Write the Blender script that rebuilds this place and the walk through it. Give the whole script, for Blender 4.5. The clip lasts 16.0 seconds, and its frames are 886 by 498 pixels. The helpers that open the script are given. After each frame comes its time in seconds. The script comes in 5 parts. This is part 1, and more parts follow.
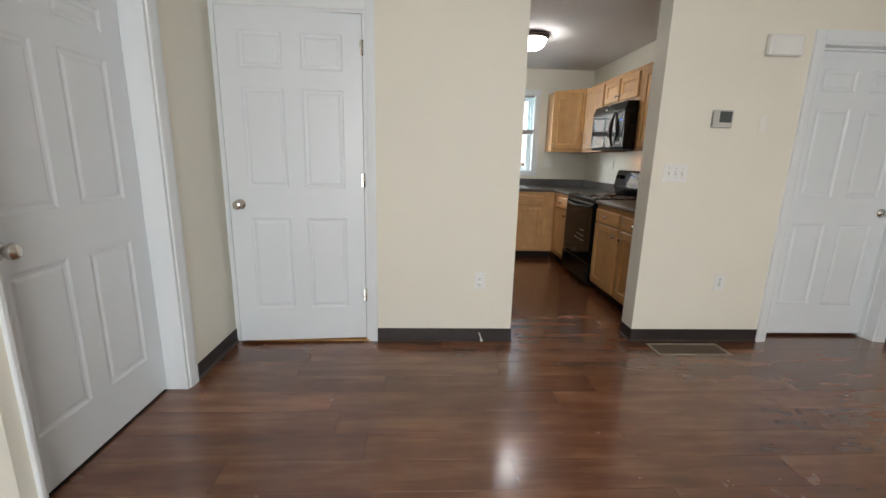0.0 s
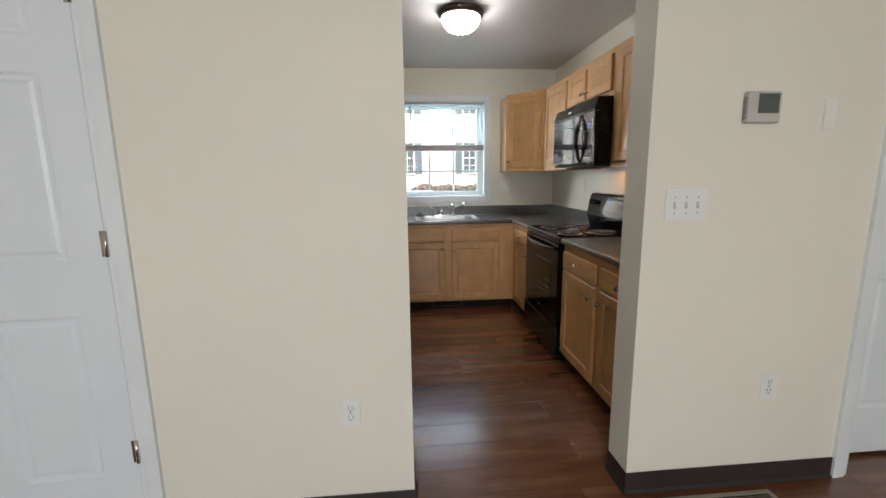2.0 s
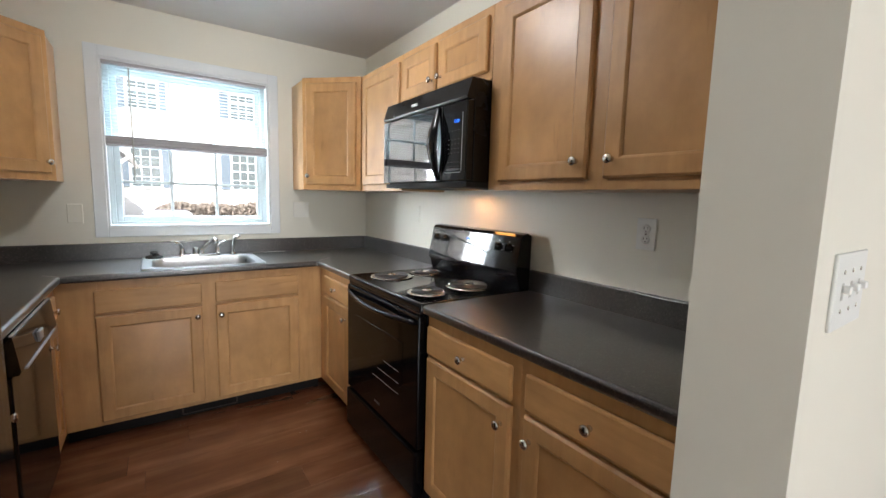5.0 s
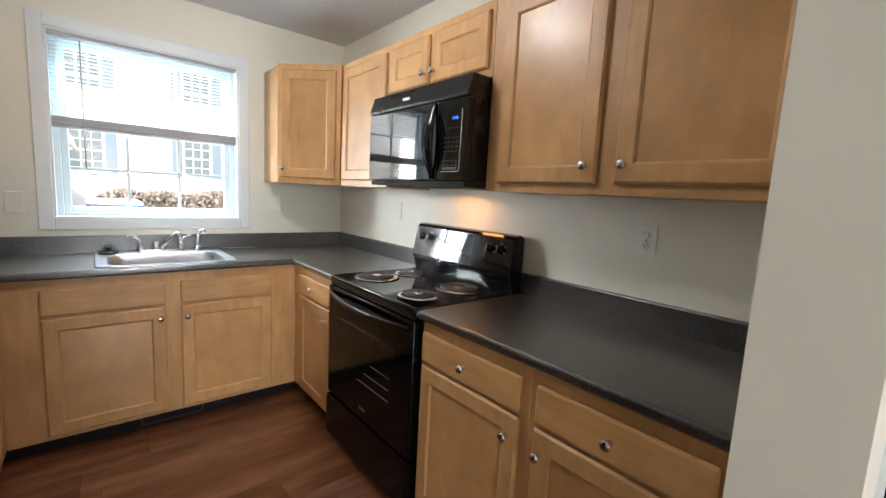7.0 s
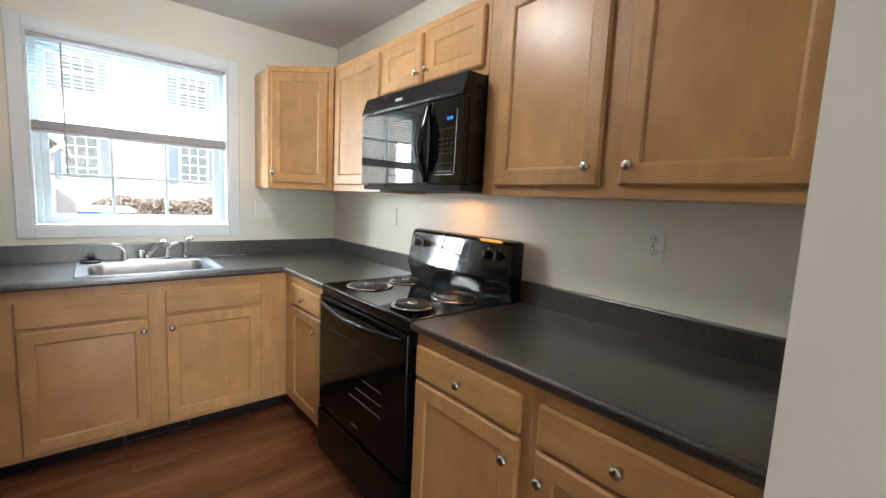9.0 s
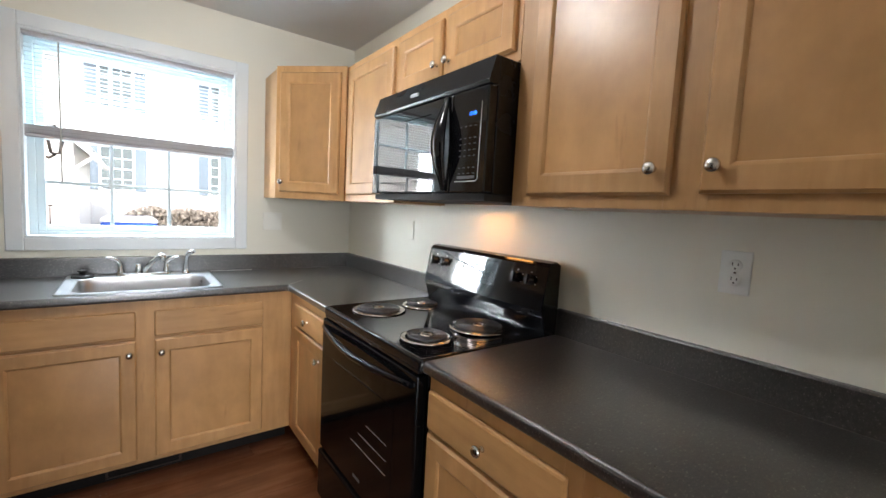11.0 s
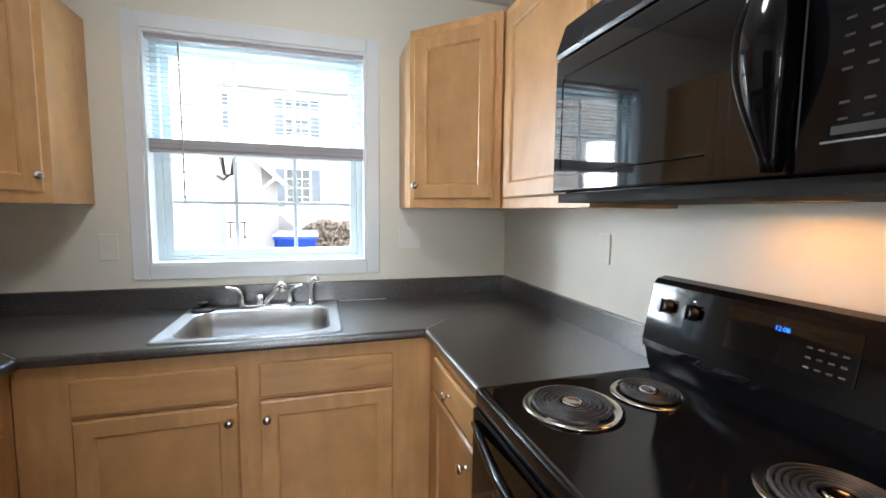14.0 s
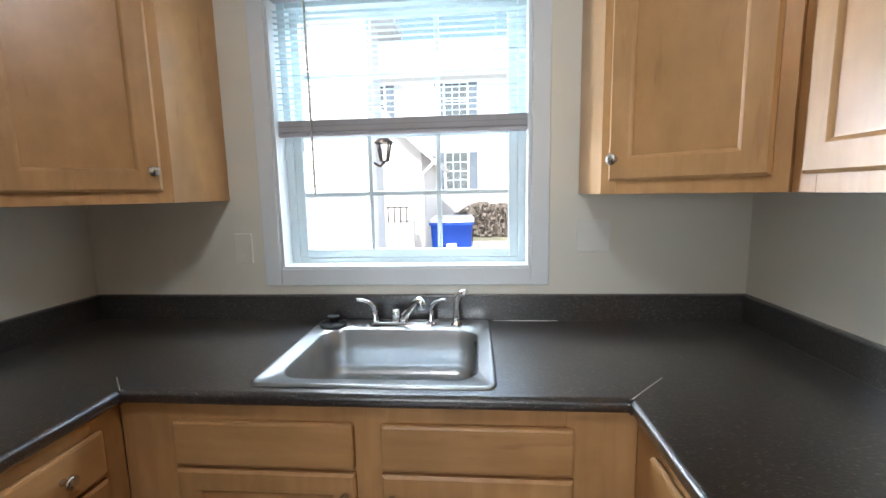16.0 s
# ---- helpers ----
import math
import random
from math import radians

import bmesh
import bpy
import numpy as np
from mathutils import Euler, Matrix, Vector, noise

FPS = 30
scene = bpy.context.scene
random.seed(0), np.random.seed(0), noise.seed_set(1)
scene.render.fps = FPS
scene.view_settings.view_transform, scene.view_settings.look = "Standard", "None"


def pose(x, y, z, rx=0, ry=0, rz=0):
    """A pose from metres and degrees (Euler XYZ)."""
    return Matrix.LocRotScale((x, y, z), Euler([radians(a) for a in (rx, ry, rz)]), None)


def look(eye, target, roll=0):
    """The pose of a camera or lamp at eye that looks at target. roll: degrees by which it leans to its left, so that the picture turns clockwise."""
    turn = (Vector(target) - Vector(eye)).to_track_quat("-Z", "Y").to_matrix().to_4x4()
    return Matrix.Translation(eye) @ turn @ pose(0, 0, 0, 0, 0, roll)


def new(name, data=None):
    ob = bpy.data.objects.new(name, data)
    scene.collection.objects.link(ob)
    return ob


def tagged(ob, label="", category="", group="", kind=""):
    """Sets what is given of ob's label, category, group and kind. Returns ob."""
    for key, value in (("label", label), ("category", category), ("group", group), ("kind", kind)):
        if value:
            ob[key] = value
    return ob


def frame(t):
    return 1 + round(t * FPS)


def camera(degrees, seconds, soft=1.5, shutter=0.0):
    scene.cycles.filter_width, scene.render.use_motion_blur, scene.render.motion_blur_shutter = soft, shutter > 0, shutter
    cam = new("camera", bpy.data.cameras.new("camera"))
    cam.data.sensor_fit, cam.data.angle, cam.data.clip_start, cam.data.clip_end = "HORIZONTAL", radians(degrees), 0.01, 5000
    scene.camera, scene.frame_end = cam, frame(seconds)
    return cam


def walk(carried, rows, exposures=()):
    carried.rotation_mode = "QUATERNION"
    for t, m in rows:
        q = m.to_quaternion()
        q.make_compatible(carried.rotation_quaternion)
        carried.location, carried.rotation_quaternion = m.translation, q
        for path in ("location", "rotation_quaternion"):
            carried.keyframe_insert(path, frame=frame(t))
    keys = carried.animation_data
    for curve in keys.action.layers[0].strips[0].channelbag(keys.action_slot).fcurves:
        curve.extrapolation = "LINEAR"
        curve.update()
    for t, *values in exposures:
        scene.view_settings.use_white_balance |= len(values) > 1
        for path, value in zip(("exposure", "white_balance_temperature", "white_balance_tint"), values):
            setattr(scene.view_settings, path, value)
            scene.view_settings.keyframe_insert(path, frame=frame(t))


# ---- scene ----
cam = camera(93.5, 16.0)
PATH = [
    (0, (0.187, 0.038, 1.291), (0.287, 1.988, 0.858), 1.4),
    (0.5, (0.367, 0.37, 1.314), (0.59, 2.322, 0.936), 0.5),
    (1, (0.553, 0.674, 1.336), (0.786, 2.619, 0.934), 1.7),
    (1.5, (0.67, 1.033, 1.305), (0.918, 2.996, 1.016), 1.3),
    (2, (0.822, 1.316, 1.335), (0.997, 3.279, 0.996), -0.7),
    (2.5, (0.919, 1.523, 1.355), (1.074, 3.489, 1.021), 1.8),
    (3, (0.921, 1.804, 1.327), (1.232, 3.76, 1.055), 4.0),
    (3.5, (0.945, 2.082, 1.314), (1.438, 3.995, 1.002), 3.1),
    (4, (1.002, 2.307, 1.346), (1.691, 4.158, 1.03), 2.4),
    (4.5, (1.005, 2.509, 1.34), (1.999, 4.225, 1.083), 0.4),
    (7, (0.925, 2.797, 1.359), (2.206, 4.312, 1.105), 3.1),
    (7.5, (0.926, 2.797, 1.359), (2.197, 4.325, 1.139), 2.7),
    (8, (0.929, 2.796, 1.36), (2.199, 4.32, 1.107), 2.7),
    (8.5, (0.943, 2.81, 1.364), (2.205, 4.342, 1.121), 3.0),
    (9, (0.996, 2.857, 1.357), (2.282, 4.372, 1.127), 2.7),
    (11.5, (1.239, 3.191, 1.355), (2.423, 4.794, 1.194), 3.0),
    (12, (1.286, 3.331, 1.362), (2.538, 4.886, 1.244), 3.0),
    (12.5, (1.336, 3.399, 1.37), (2.516, 5.006, 1.211), 1.0),
    (13, (1.441, 3.526, 1.379), (2.442, 5.249, 1.208), 1.0),
    (13.5, (1.5, 3.659, 1.389), (2.264, 5.495, 1.175), 1.6),
    (14, (1.481, 3.833, 1.372), (2.056, 5.74, 1.193), 0.6),
    (14.5, (1.459, 4.026, 1.37), (1.871, 5.974, 1.179), -1.1),
    (15, (1.512, 4.223, 1.414), (1.689, 6.208, 1.241), -1.1),
    (15.5, (1.553, 4.341, 1.424), (1.514, 6.329, 1.214), 0.3),
    (16, (1.519, 4.43, 1.403), (1.36, 6.405, 1.134), -1.2),
]
walk(cam, [(t, look(eye, target, roll)) for t, eye, target, roll in PATH],
     [(0, 2.35, 6650, 10), (1.5, 2.3, 6700, 10), (3, 2.2, 6200, 10), (4, 2.6, 6250, 10), (7, 3.12, 6350, 10), (9, 3.12, 6350, 10), (12.5, 3.12, 6150, 10), (16, 2.64, 6100, 10)])

# ---- world, daylight and added fill lamps ----
SKY, SUN, ROOM_WINDOW, OVER_WINDOW_FILL, SIDE_FILL, DOME, HOOD = 0.06, 1.5, 20.0, 60.0, 7.5, 7.2, 3.4
world = bpy.data.worlds.new("world")
scene.world = world
world.use_nodes = True
_n = world.node_tree.nodes
_sky = _n.new("ShaderNodeTexSky")
_sky.sky_type, _sky.sun_disc = "NISHITA", False
_sky.sun_elevation, _sky.sun_rotation = radians(47), radians(202)
_sky.air_density, _sky.dust_density = 1.0, 4.0
world.node_tree.links.new(_sky.outputs[0], _n["Background"].inputs[0])
_n["Background"].inputs[1].default_value = SKY
sun = new("sun", bpy.data.lights.new("sun", "SUN"))
sun.data.energy, sun.data.angle, sun.data.color = SUN, radians(0.5), (1.0, 0.94, 0.86)
sun.matrix_world = look((0, 0, 0), (0.25, 0.63, -0.735))
# area lamp for the living room's daylight, at an assumed window behind the walk
lamp = new("window_daylight", bpy.data.lights.new("window_daylight", "AREA"))
lamp.data.shape, lamp.data.size, lamp.data.size_y = "RECTANGLE", 2.0, 1.4
lamp.data.energy, lamp.data.color = ROOM_WINDOW, (0.90, 0.96, 1.0)
lamp.matrix_world = look((0.6, -2.42, 1.4), (1.2, 2, 0.7))

# added area lamp, out of view above the lintel, in place of open sky
lamp_k = new("window_skylight", bpy.data.lights.new("window_skylight", "AREA"))
lamp_k.data.shape, lamp_k.data.size, lamp_k.data.size_y = "RECTANGLE", 3.6, 1.3
lamp_k.data.energy, lamp_k.data.color = OVER_WINDOW_FILL, (0.80, 0.92, 1.0)
lamp_k.matrix_world = look((1.15, 7.0, 3.05), (1.2, 5.3, 0.95))
# added narrow fill lamp, out of view beside the window, brightens the range wall
lamp_s = new("side_skylight", bpy.data.lights.new("side_skylight", "AREA"))
lamp_s.data.shape, lamp_s.data.size, lamp_s.data.size_y = "RECTANGLE", 0.36, 0.9
lamp_s.data.energy, lamp_s.data.color = SIDE_FILL, (0.88, 0.95, 1.0)
lamp_s.matrix_world = look((0.05, 7.2, 1.58), (2.5, 3.5, 1.15))


# ---- materials ----
def nodes_of(name):
    m = bpy.data.materials.new(name)
    m.use_nodes = True
    return m, m.node_tree.nodes, m.node_tree.links, m.node_tree.nodes["Principled BSDF"]


def coords(nd, lk, scale):
    tc, mp = nd.new("ShaderNodeTexCoord"), nd.new("ShaderNodeMapping")
    mp.inputs["Scale"].default_value = scale
    lk.new(tc.outputs["Object"], mp.inputs["Vector"])
    return mp


def noise_tex(nd, lk, vec, scale, detail=4.0, rough=0.55):
    t = nd.new("ShaderNodeTexNoise")
    t.inputs["Scale"].default_value, t.inputs["Detail"].default_value, t.inputs["Roughness"].default_value = scale, detail, rough
    lk.new(vec, t.inputs["Vector"])
    return t.outputs["Fac"]


def ramp(nd, lk, fac, stops):
    r = nd.new("ShaderNodeValToRGB")
    while len(r.color_ramp.elements) < len(stops):
        r.color_ramp.elements.new(0.5)
    for e, (p, c) in zip(r.color_ramp.elements, stops):
        e.position, e.color = p, (*c, 1)
    lk.new(fac, r.inputs["Fac"])
    return r.outputs["Color"]


def maprange(nd, lk, fac, lo, hi):
    r = nd.new("ShaderNodeMapRange")
    r.inputs["To Min"].default_value, r.inputs["To Max"].default_value = lo, hi
    lk.new(fac, r.inputs["Value"])
    return r.outputs["Result"]


def bump(nd, lk, bsdf, fac, dist, strength=1.0):
    b = nd.new("ShaderNodeBump")
    b.inputs["Distance"].default_value, b.inputs["Strength"].default_value = dist, strength
    lk.new(fac, b.inputs["Height"])
    lk.new(b.outputs["Normal"], bsdf.inputs["Normal"])


def plain(name, color, rough=0.5, metal=0.0, var=0.06, scale=6.0, fine=220.0, relief=0.0001, coat=0.0, spec=0.5):
    """A surface of one colour, uneven at a coarse and a fine scale."""
    m, nd, lk, b = nodes_of(name)
    mp = coords(nd, lk, (1, 1, 1))
    big, small = noise_tex(nd, lk, mp.outputs[0], scale), noise_tex(nd, lk, mp.outputs[0], fine, 2)
    lk.new(ramp(nd, lk, big, [(0.3, [c * (1 - var) for c in color]), (0.7, [min(1, c * (1 + var)) for c in color])]), b.inputs["Base Color"])
    lk.new(maprange(nd, lk, big, max(0.02, rough * 0.8), min(1, rough * 1.2)), b.inputs["Roughness"])
    b.inputs["Metallic"].default_value, b.inputs["Coat Weight"].default_value = metal, coat
    b.inputs["Specular IOR Level"].default_value = spec
    bump(nd, lk, b, small, relief)
    return m


def wood(name, dark, mid, light, stretch, rough=0.38, coat=0.2, detail=6, tones=0.08):
    m, nd, lk, b = nodes_of(name)
    info = nd.new("ShaderNodeObjectInfo")
    mp = coords(nd, lk, stretch)
    add = nd.new("ShaderNodeVectorMath")
    add.operation = "ADD"
    sc = nd.new("ShaderNodeVectorMath")
    sc.operation = "SCALE"
    sc.inputs["Scale"].default_value = 37.0
    comb = nd.new("ShaderNodeCombineXYZ")
    for k in range(3):
        lk.new(info.outputs["Random"], comb.inputs[k])
    lk.new(comb.outputs[0], sc.inputs[0])
    lk.new(mp.outputs[0], add.inputs[0])
    lk.new(sc.outputs[0], add.inputs[1])
    grain = noise_tex(nd, lk, add.outputs[0], 5.0, detail, 0.6)
    soft = coords(nd, lk, (1, 1, 1))
    add2 = nd.new("ShaderNodeVectorMath")
    add2.operation = "ADD"
    lk.new(soft.outputs[0], add2.inputs[0])
    lk.new(sc.outputs[0], add2.inputs[1])
    blotch = noise_tex(nd, lk, add2.outputs[0], 5.5, 4)
    c1 = ramp(nd, lk, grain, [(0.32, dark), (0.5, mid), (0.68, light)])
    c2 = ramp(nd, lk, blotch, [(0.35, [0.86] * 3), (0.65, [1.06] * 3)])
    mix = nd.new("ShaderNodeMix")
    mix.data_type, mix.blend_type = "RGBA", "MULTIPLY"
    mix.inputs["Factor"].default_value = 1.0
    lk.new(c1, mix.inputs["A"])
    lk.new(c2, mix.inputs["B"])
    streak = coords(nd, lk, (14, 14, 2.2) if stretch[2] < stretch[0] else (2.2, 14, 14))
    add3 = nd.new("ShaderNodeVectorMath")
    add3.operation = "ADD"
    lk.new(streak.outputs[0], add3.inputs[0])
    lk.new(sc.outputs[0], add3.inputs[1])
    c3 = ramp(nd, lk, noise_tex(nd, lk, add3.outputs[0], 1.6, 3), [(0.66, [1.0] * 3), (0.74, [0.84, 0.80, 0.76])])
    mix2 = nd.new("ShaderNodeMix")
    mix2.data_type, mix2.blend_type = "RGBA", "MULTIPLY"
    mix2.inputs["Factor"].default_value = 1.0
    lk.new(mix.outputs["Result"], mix2.inputs["A"])
    lk.new(c3, mix2.inputs["B"])
    tone = nd.new("ShaderNodeHueSaturation")
    lk.new(maprange(nd, lk, info.outputs["Random"], 1 - tones, 1 + tones), tone.inputs["Value"])
    lk.new(mix2.outputs["Result"], tone.inputs["Color"])
    lk.new(tone.outputs[0], b.inputs["Base Color"])
    lk.new(maprange(nd, lk, blotch, rough * 0.85, rough * 1.2), b.inputs["Roughness"])
    b.inputs["Coat Weight"].default_value, b.inputs["Coat Roughness"].default_value = coat, 0.45
    bump(nd, lk, b, grain, 0.00025)
    return m


def laminate(name):
    m, nd, lk, b = nodes_of(name)
    mp = coords(nd, lk, (1, 1, 1))
    mp2 = coords(nd, lk, (1, 2.0, 1.5))
    big, mid = noise_tex(nd, lk, mp.outputs[0], 9, 4), noise_tex(nd, lk, mp2.outputs[0], 70, 5, 0.65)
    fleck = noise_tex(nd, lk, mp2.outputs[0], 125, 3, 0.55)
    base = ramp(nd, lk, mid, [(0.34, (0.016, 0.013, 0.012)), (0.54, (0.029, 0.025, 0.024)), (0.70, (0.070, 0.060, 0.056))])
    spot = ramp(nd, lk, fleck, [(0.61, (0, 0, 0)), (0.70, (0.15, 0.135, 0.12))])
    tint = ramp(nd, lk, big, [(0.3, [0.82] * 3), (0.7, [1.15] * 3)])
    ad = nd.new("ShaderNodeMix")
    ad.data_type, ad.blend_type = "RGBA", "ADD"
    ad.inputs["Factor"].default_value = 1
    lk.new(base, ad.inputs["A"])
    lk.new(spot, ad.inputs["B"])
    mu = nd.new("ShaderNodeMix")
    mu.data_type, mu.blend_type = "RGBA", "MULTIPLY"
    mu.inputs["Factor"].default_value = 1
    lk.new(ad.outputs["Result"], mu.inputs["A"])
    lk.new(tint, mu.inputs["B"])
    lk.new(mu.outputs["Result"], b.inputs["Base Color"])
    lk.new(maprange(nd, lk, mid, 0.22, 0.40), b.inputs["Roughness"])
    b.inputs["Specular IOR Level"].default_value = 1.0
    b.inputs["Coat Weight"].default_value, b.inputs["Coat Roughness"].default_value = 1.0, 0.25
    bump(nd, lk, b, mid, 0.0006)
    return m


def glow(name, color, strength):
    m, nd, lk, b = nodes_of(name)
    b.inputs["Base Color"].default_value = (*color, 1)
    b.inputs["Emission Color"].default_value, b.inputs["Emission Strength"].default_value = (*color, 1), strength
    return m


def glass(name, tint=(1, 1, 1), rough=0.0):
    m, nd, lk, b = nodes_of(name)
    b.inputs["Base Color"].default_value = (*tint, 1)
    b.inputs["Roughness"].default_value, b.inputs["IOR"].default_value, b.inputs["Transmission Weight"].default_value = rough, 1.45, 1.0
    return m


def thin_plastic(name, color):
    """Thin white plastic that lets some light through."""
    m, nd, lk, b = nodes_of(name)
    b.inputs["Base Color"].default_value, b.inputs["Roughness"].default_value = (*color, 1), 0.45
    tr, mx = nd.new("ShaderNodeBsdfTranslucent"), nd.new("ShaderNodeMixShader")
    tr.inputs["Color"].default_value = (*color, 1)
    mx.inputs["Fac"].default_value = 0.25
    lk.new(b.outputs[0], mx.inputs[1])
    lk.new(tr.outputs[0], mx.inputs[2])
    lk.new(mx.outputs[0], nd["Material Output"].inputs["Surface"])
    return m


WALL = plain("cream_wall_paint", (0.795, 0.765, 0.668), 0.6, var=0.02, scale=1.3, fine=260, relief=0.00025, spec=0.4)
CEIL = plain("white_ceiling_paint", (0.72, 0.71, 0.70), 0.85, var=0.025, scale=1.5, fine=180, relief=0.0005)
TRIM = plain("white_trim_paint", (0.78, 0.81, 0.825), 0.38, var=0.02, scale=4)
DOORP = plain("white_door_paint", (0.76, 0.80, 0.83), 0.36, var=0.02, scale=3)
BASE = plain("brown_vinyl_base", (0.030, 0.023, 0.021), 0.5, var=0.15, scale=9)
TOE = plain("dark_vinyl_toe_kick", (0.012, 0.009, 0.008), 0.7, var=0.15, scale=9, spec=0.2)
MAPLE_V = wood("maple_upright", (0.525, 0.284, 0.104), (0.57, 0.315, 0.123), (0.61, 0.344, 0.142), (6, 6, 0.7))
MAPLE_H = wood("maple_level", (0.525, 0.284, 0.104), (0.57, 0.315, 0.123), (0.61, 0.344, 0.142), (0.7, 6, 6))
PANELW = wood("maple_panel", (0.515, 0.279, 0.101), (0.555, 0.303, 0.116), (0.595, 0.328, 0.132), (2.2, 2.2, 0.8), 0.30, 0.30)
FLOORW = wood("brown_plank_floor", (0.128, 0.045, 0.020), (0.170, 0.062, 0.028), (0.245, 0.102, 0.049), (0.26, 1.9, 1.9), 0.25, 0.15, 3.5, 0.16)
FLOORW.node_tree.nodes["Principled BSDF"].inputs["Coat Weight"].default_value = 0.6
FLOORW.node_tree.nodes["Principled BSDF"].inputs["Coat Roughness"].default_value = 0.15
COUNTER = laminate("dark_speckled_laminate")
SEAMD = plain("dull_joint_line", (0.17, 0.16, 0.15), 0.5)
SEAM = plain("laminate_seam", (0.42, 0.39, 0.36), 0.5)
BLACK = plain("black_enamel", (0.005, 0.005, 0.006), 0.07, var=0.1, fine=40, relief=0.00001, spec=0.35)
BLACKM = plain("black_plastic", (0.006, 0.006, 0.007), 0.26, spec=0.35, var=0.1)
FRIDGEB = plain("black_textured_steel", (0.005, 0.005, 0.006), 0.14, var=0.12, fine=300, relief=0.00003, spec=0.15)
DOORB = plain("black_oven_enamel", (0.003, 0.003, 0.0035), 0.09, var=0.1, fine=40, relief=0.00001, spec=0.16)
DGLASS = plain("dark_oven_glass", (0.004, 0.004, 0.005), 0.04, var=0.1, fine=20, relief=0.0, spec=0.8)
SATIN = plain("satin_nickel", (0.62, 0.59, 0.54), 0.24, 1.0, var=0.05)
CHROME = plain("chrome", (0.80, 0.80, 0.80), 0.07, 1.0, var=0.03, fine=30, relief=0.00001)
STEEL = plain("brushed_stainless", (0.45, 0.465, 0.475), 0.30, 1.0, var=0.05, scale=14, fine=400)
DRIP = plain("used_chrome_pan", (0.58, 0.54, 0.50), 0.16, 1.0, var=0.2, scale=25)
COIL = plain("burner_coil", (0.065, 0.067, 0.072), 0.34, 0.5, var=0.25, scale=40)
DARK = plain("dark_gap", (0.01, 0.009, 0.008), 0.8)
PLAST = plain("white_plastic", (0.80, 0.80, 0.77), 0.35, var=0.02)
GREYP = plain("beige_grey_plastic", (0.50, 0.49, 0.45), 0.4, var=0.03)
PLATEC = plain("cream_plate_plastic", (0.83, 0.81, 0.74), 0.4, var=0.02)
LCD = plain("grey_display", (0.09, 0.10, 0.095), 0.25)
BRONZE = plain("dark_bronze", (0.07, 0.055, 0.045), 0.35, 0.8)
VINYL = plain("white_window_vinyl", (0.66, 0.75, 0.77), 0.4, var=0.02)
RAILM = plain("mauve_grey_rail", (0.46, 0.43, 0.445), 0.45, var=0.04)
STACK = plain("pale_gathered_slats", (0.58, 0.56, 0.57), 0.45, var=0.04)
SLAT = thin_plastic("white_blind_slat", (0.64, 0.72, 0.74))
PANE = glass("window_glass")
PANE.node_tree.nodes["Principled BSDF"].inputs["IOR"].default_value = 1.14      # thin clear panes
MARK = plain("silver_marking", (0.55, 0.55, 0.55), 0.35, 0.7)
KEYP = plain("grey_key_print", (0.06, 0.06, 0.063), 0.5)
BLUE = glow("blue_digits", (0.02, 0.16, 0.9), 0.32)
DOMEM = glow("lit_frosted_glass", (1.0, 0.98, 0.96), DOME)
HOODM = glow("lit_amber_lens", (1.0, 0.42, 0.10), HOOD)
RUBBER = plain("black_rubber", (0.015, 0.015, 0.015), 0.55)
CARPET = plain("beige_carpet", (0.50, 0.42, 0.33), 0.95, var=0.12, scale=30, fine=500, relief=0.004)
GRATE = plain("brown_metal_grille", (0.19, 0.14, 0.10), 0.45, 0.3)
VENTF = plain("pale_metal_grille", (0.34, 0.30, 0.23), 0.45, 0.2)
SIDING = plain("white_vinyl_siding", (0.64, 0.63, 0.615), 0.55, var=0.02)
SIDING2 = plain("pale_far_siding", (0.64, 0.64, 0.63), 0.6, var=0.02)
SHUT = plain("blue_grey_shutter", (0.11, 0.145, 0.18), 0.5)
ROOFM = plain("grey_shingles", (0.46, 0.455, 0.45), 0.9, var=0.15, scale=4, fine=12, relief=0.004)
LAWN = plain("lawn_and_gravel", (0.22, 0.22, 0.15), 0.95, var=0.25, scale=0.8, fine=60, relief=0.01)
PAVE = plain("pale_concrete", (0.42, 0.41, 0.39), 0.85, var=0.08, scale=1.5, relief=0.002)
BINM = plain("blue_bin_plastic", (0.02, 0.09, 0.55), 0.45)
LEAF = plain("dry_hedge_leaf", (0.20, 0.172, 0.145), 0.8, var=0.15, scale=9)
TWIG = plain("hedge_twig", (0.18, 0.14, 0.11), 0.9)
FARGLASS = plain("far_window_glass", (0.09, 0.11, 0.115), 0.3, spec=0.25)


# ---- mesh helpers ----
def rbox(bm, x0, x1, y0, y1, z0, z1, b=0.0, seg=1):
    """A box, its edges rounded by b."""
    g = bmesh.ops.create_cube(bm, size=1.0, matrix=Matrix.Translation(((x0 + x1) / 2, (y0 + y1) / 2, (z0 + z1) / 2)) @ Matrix.Diagonal((x1 - x0, y1 - y0, z1 - z0, 1)))
    if b:
        bmesh.ops.bevel(bm, geom=list({e for v in g["verts"] for e in v.link_edges}), offset=b, segments=seg, profile=0.5, affect="EDGES")
    return bm


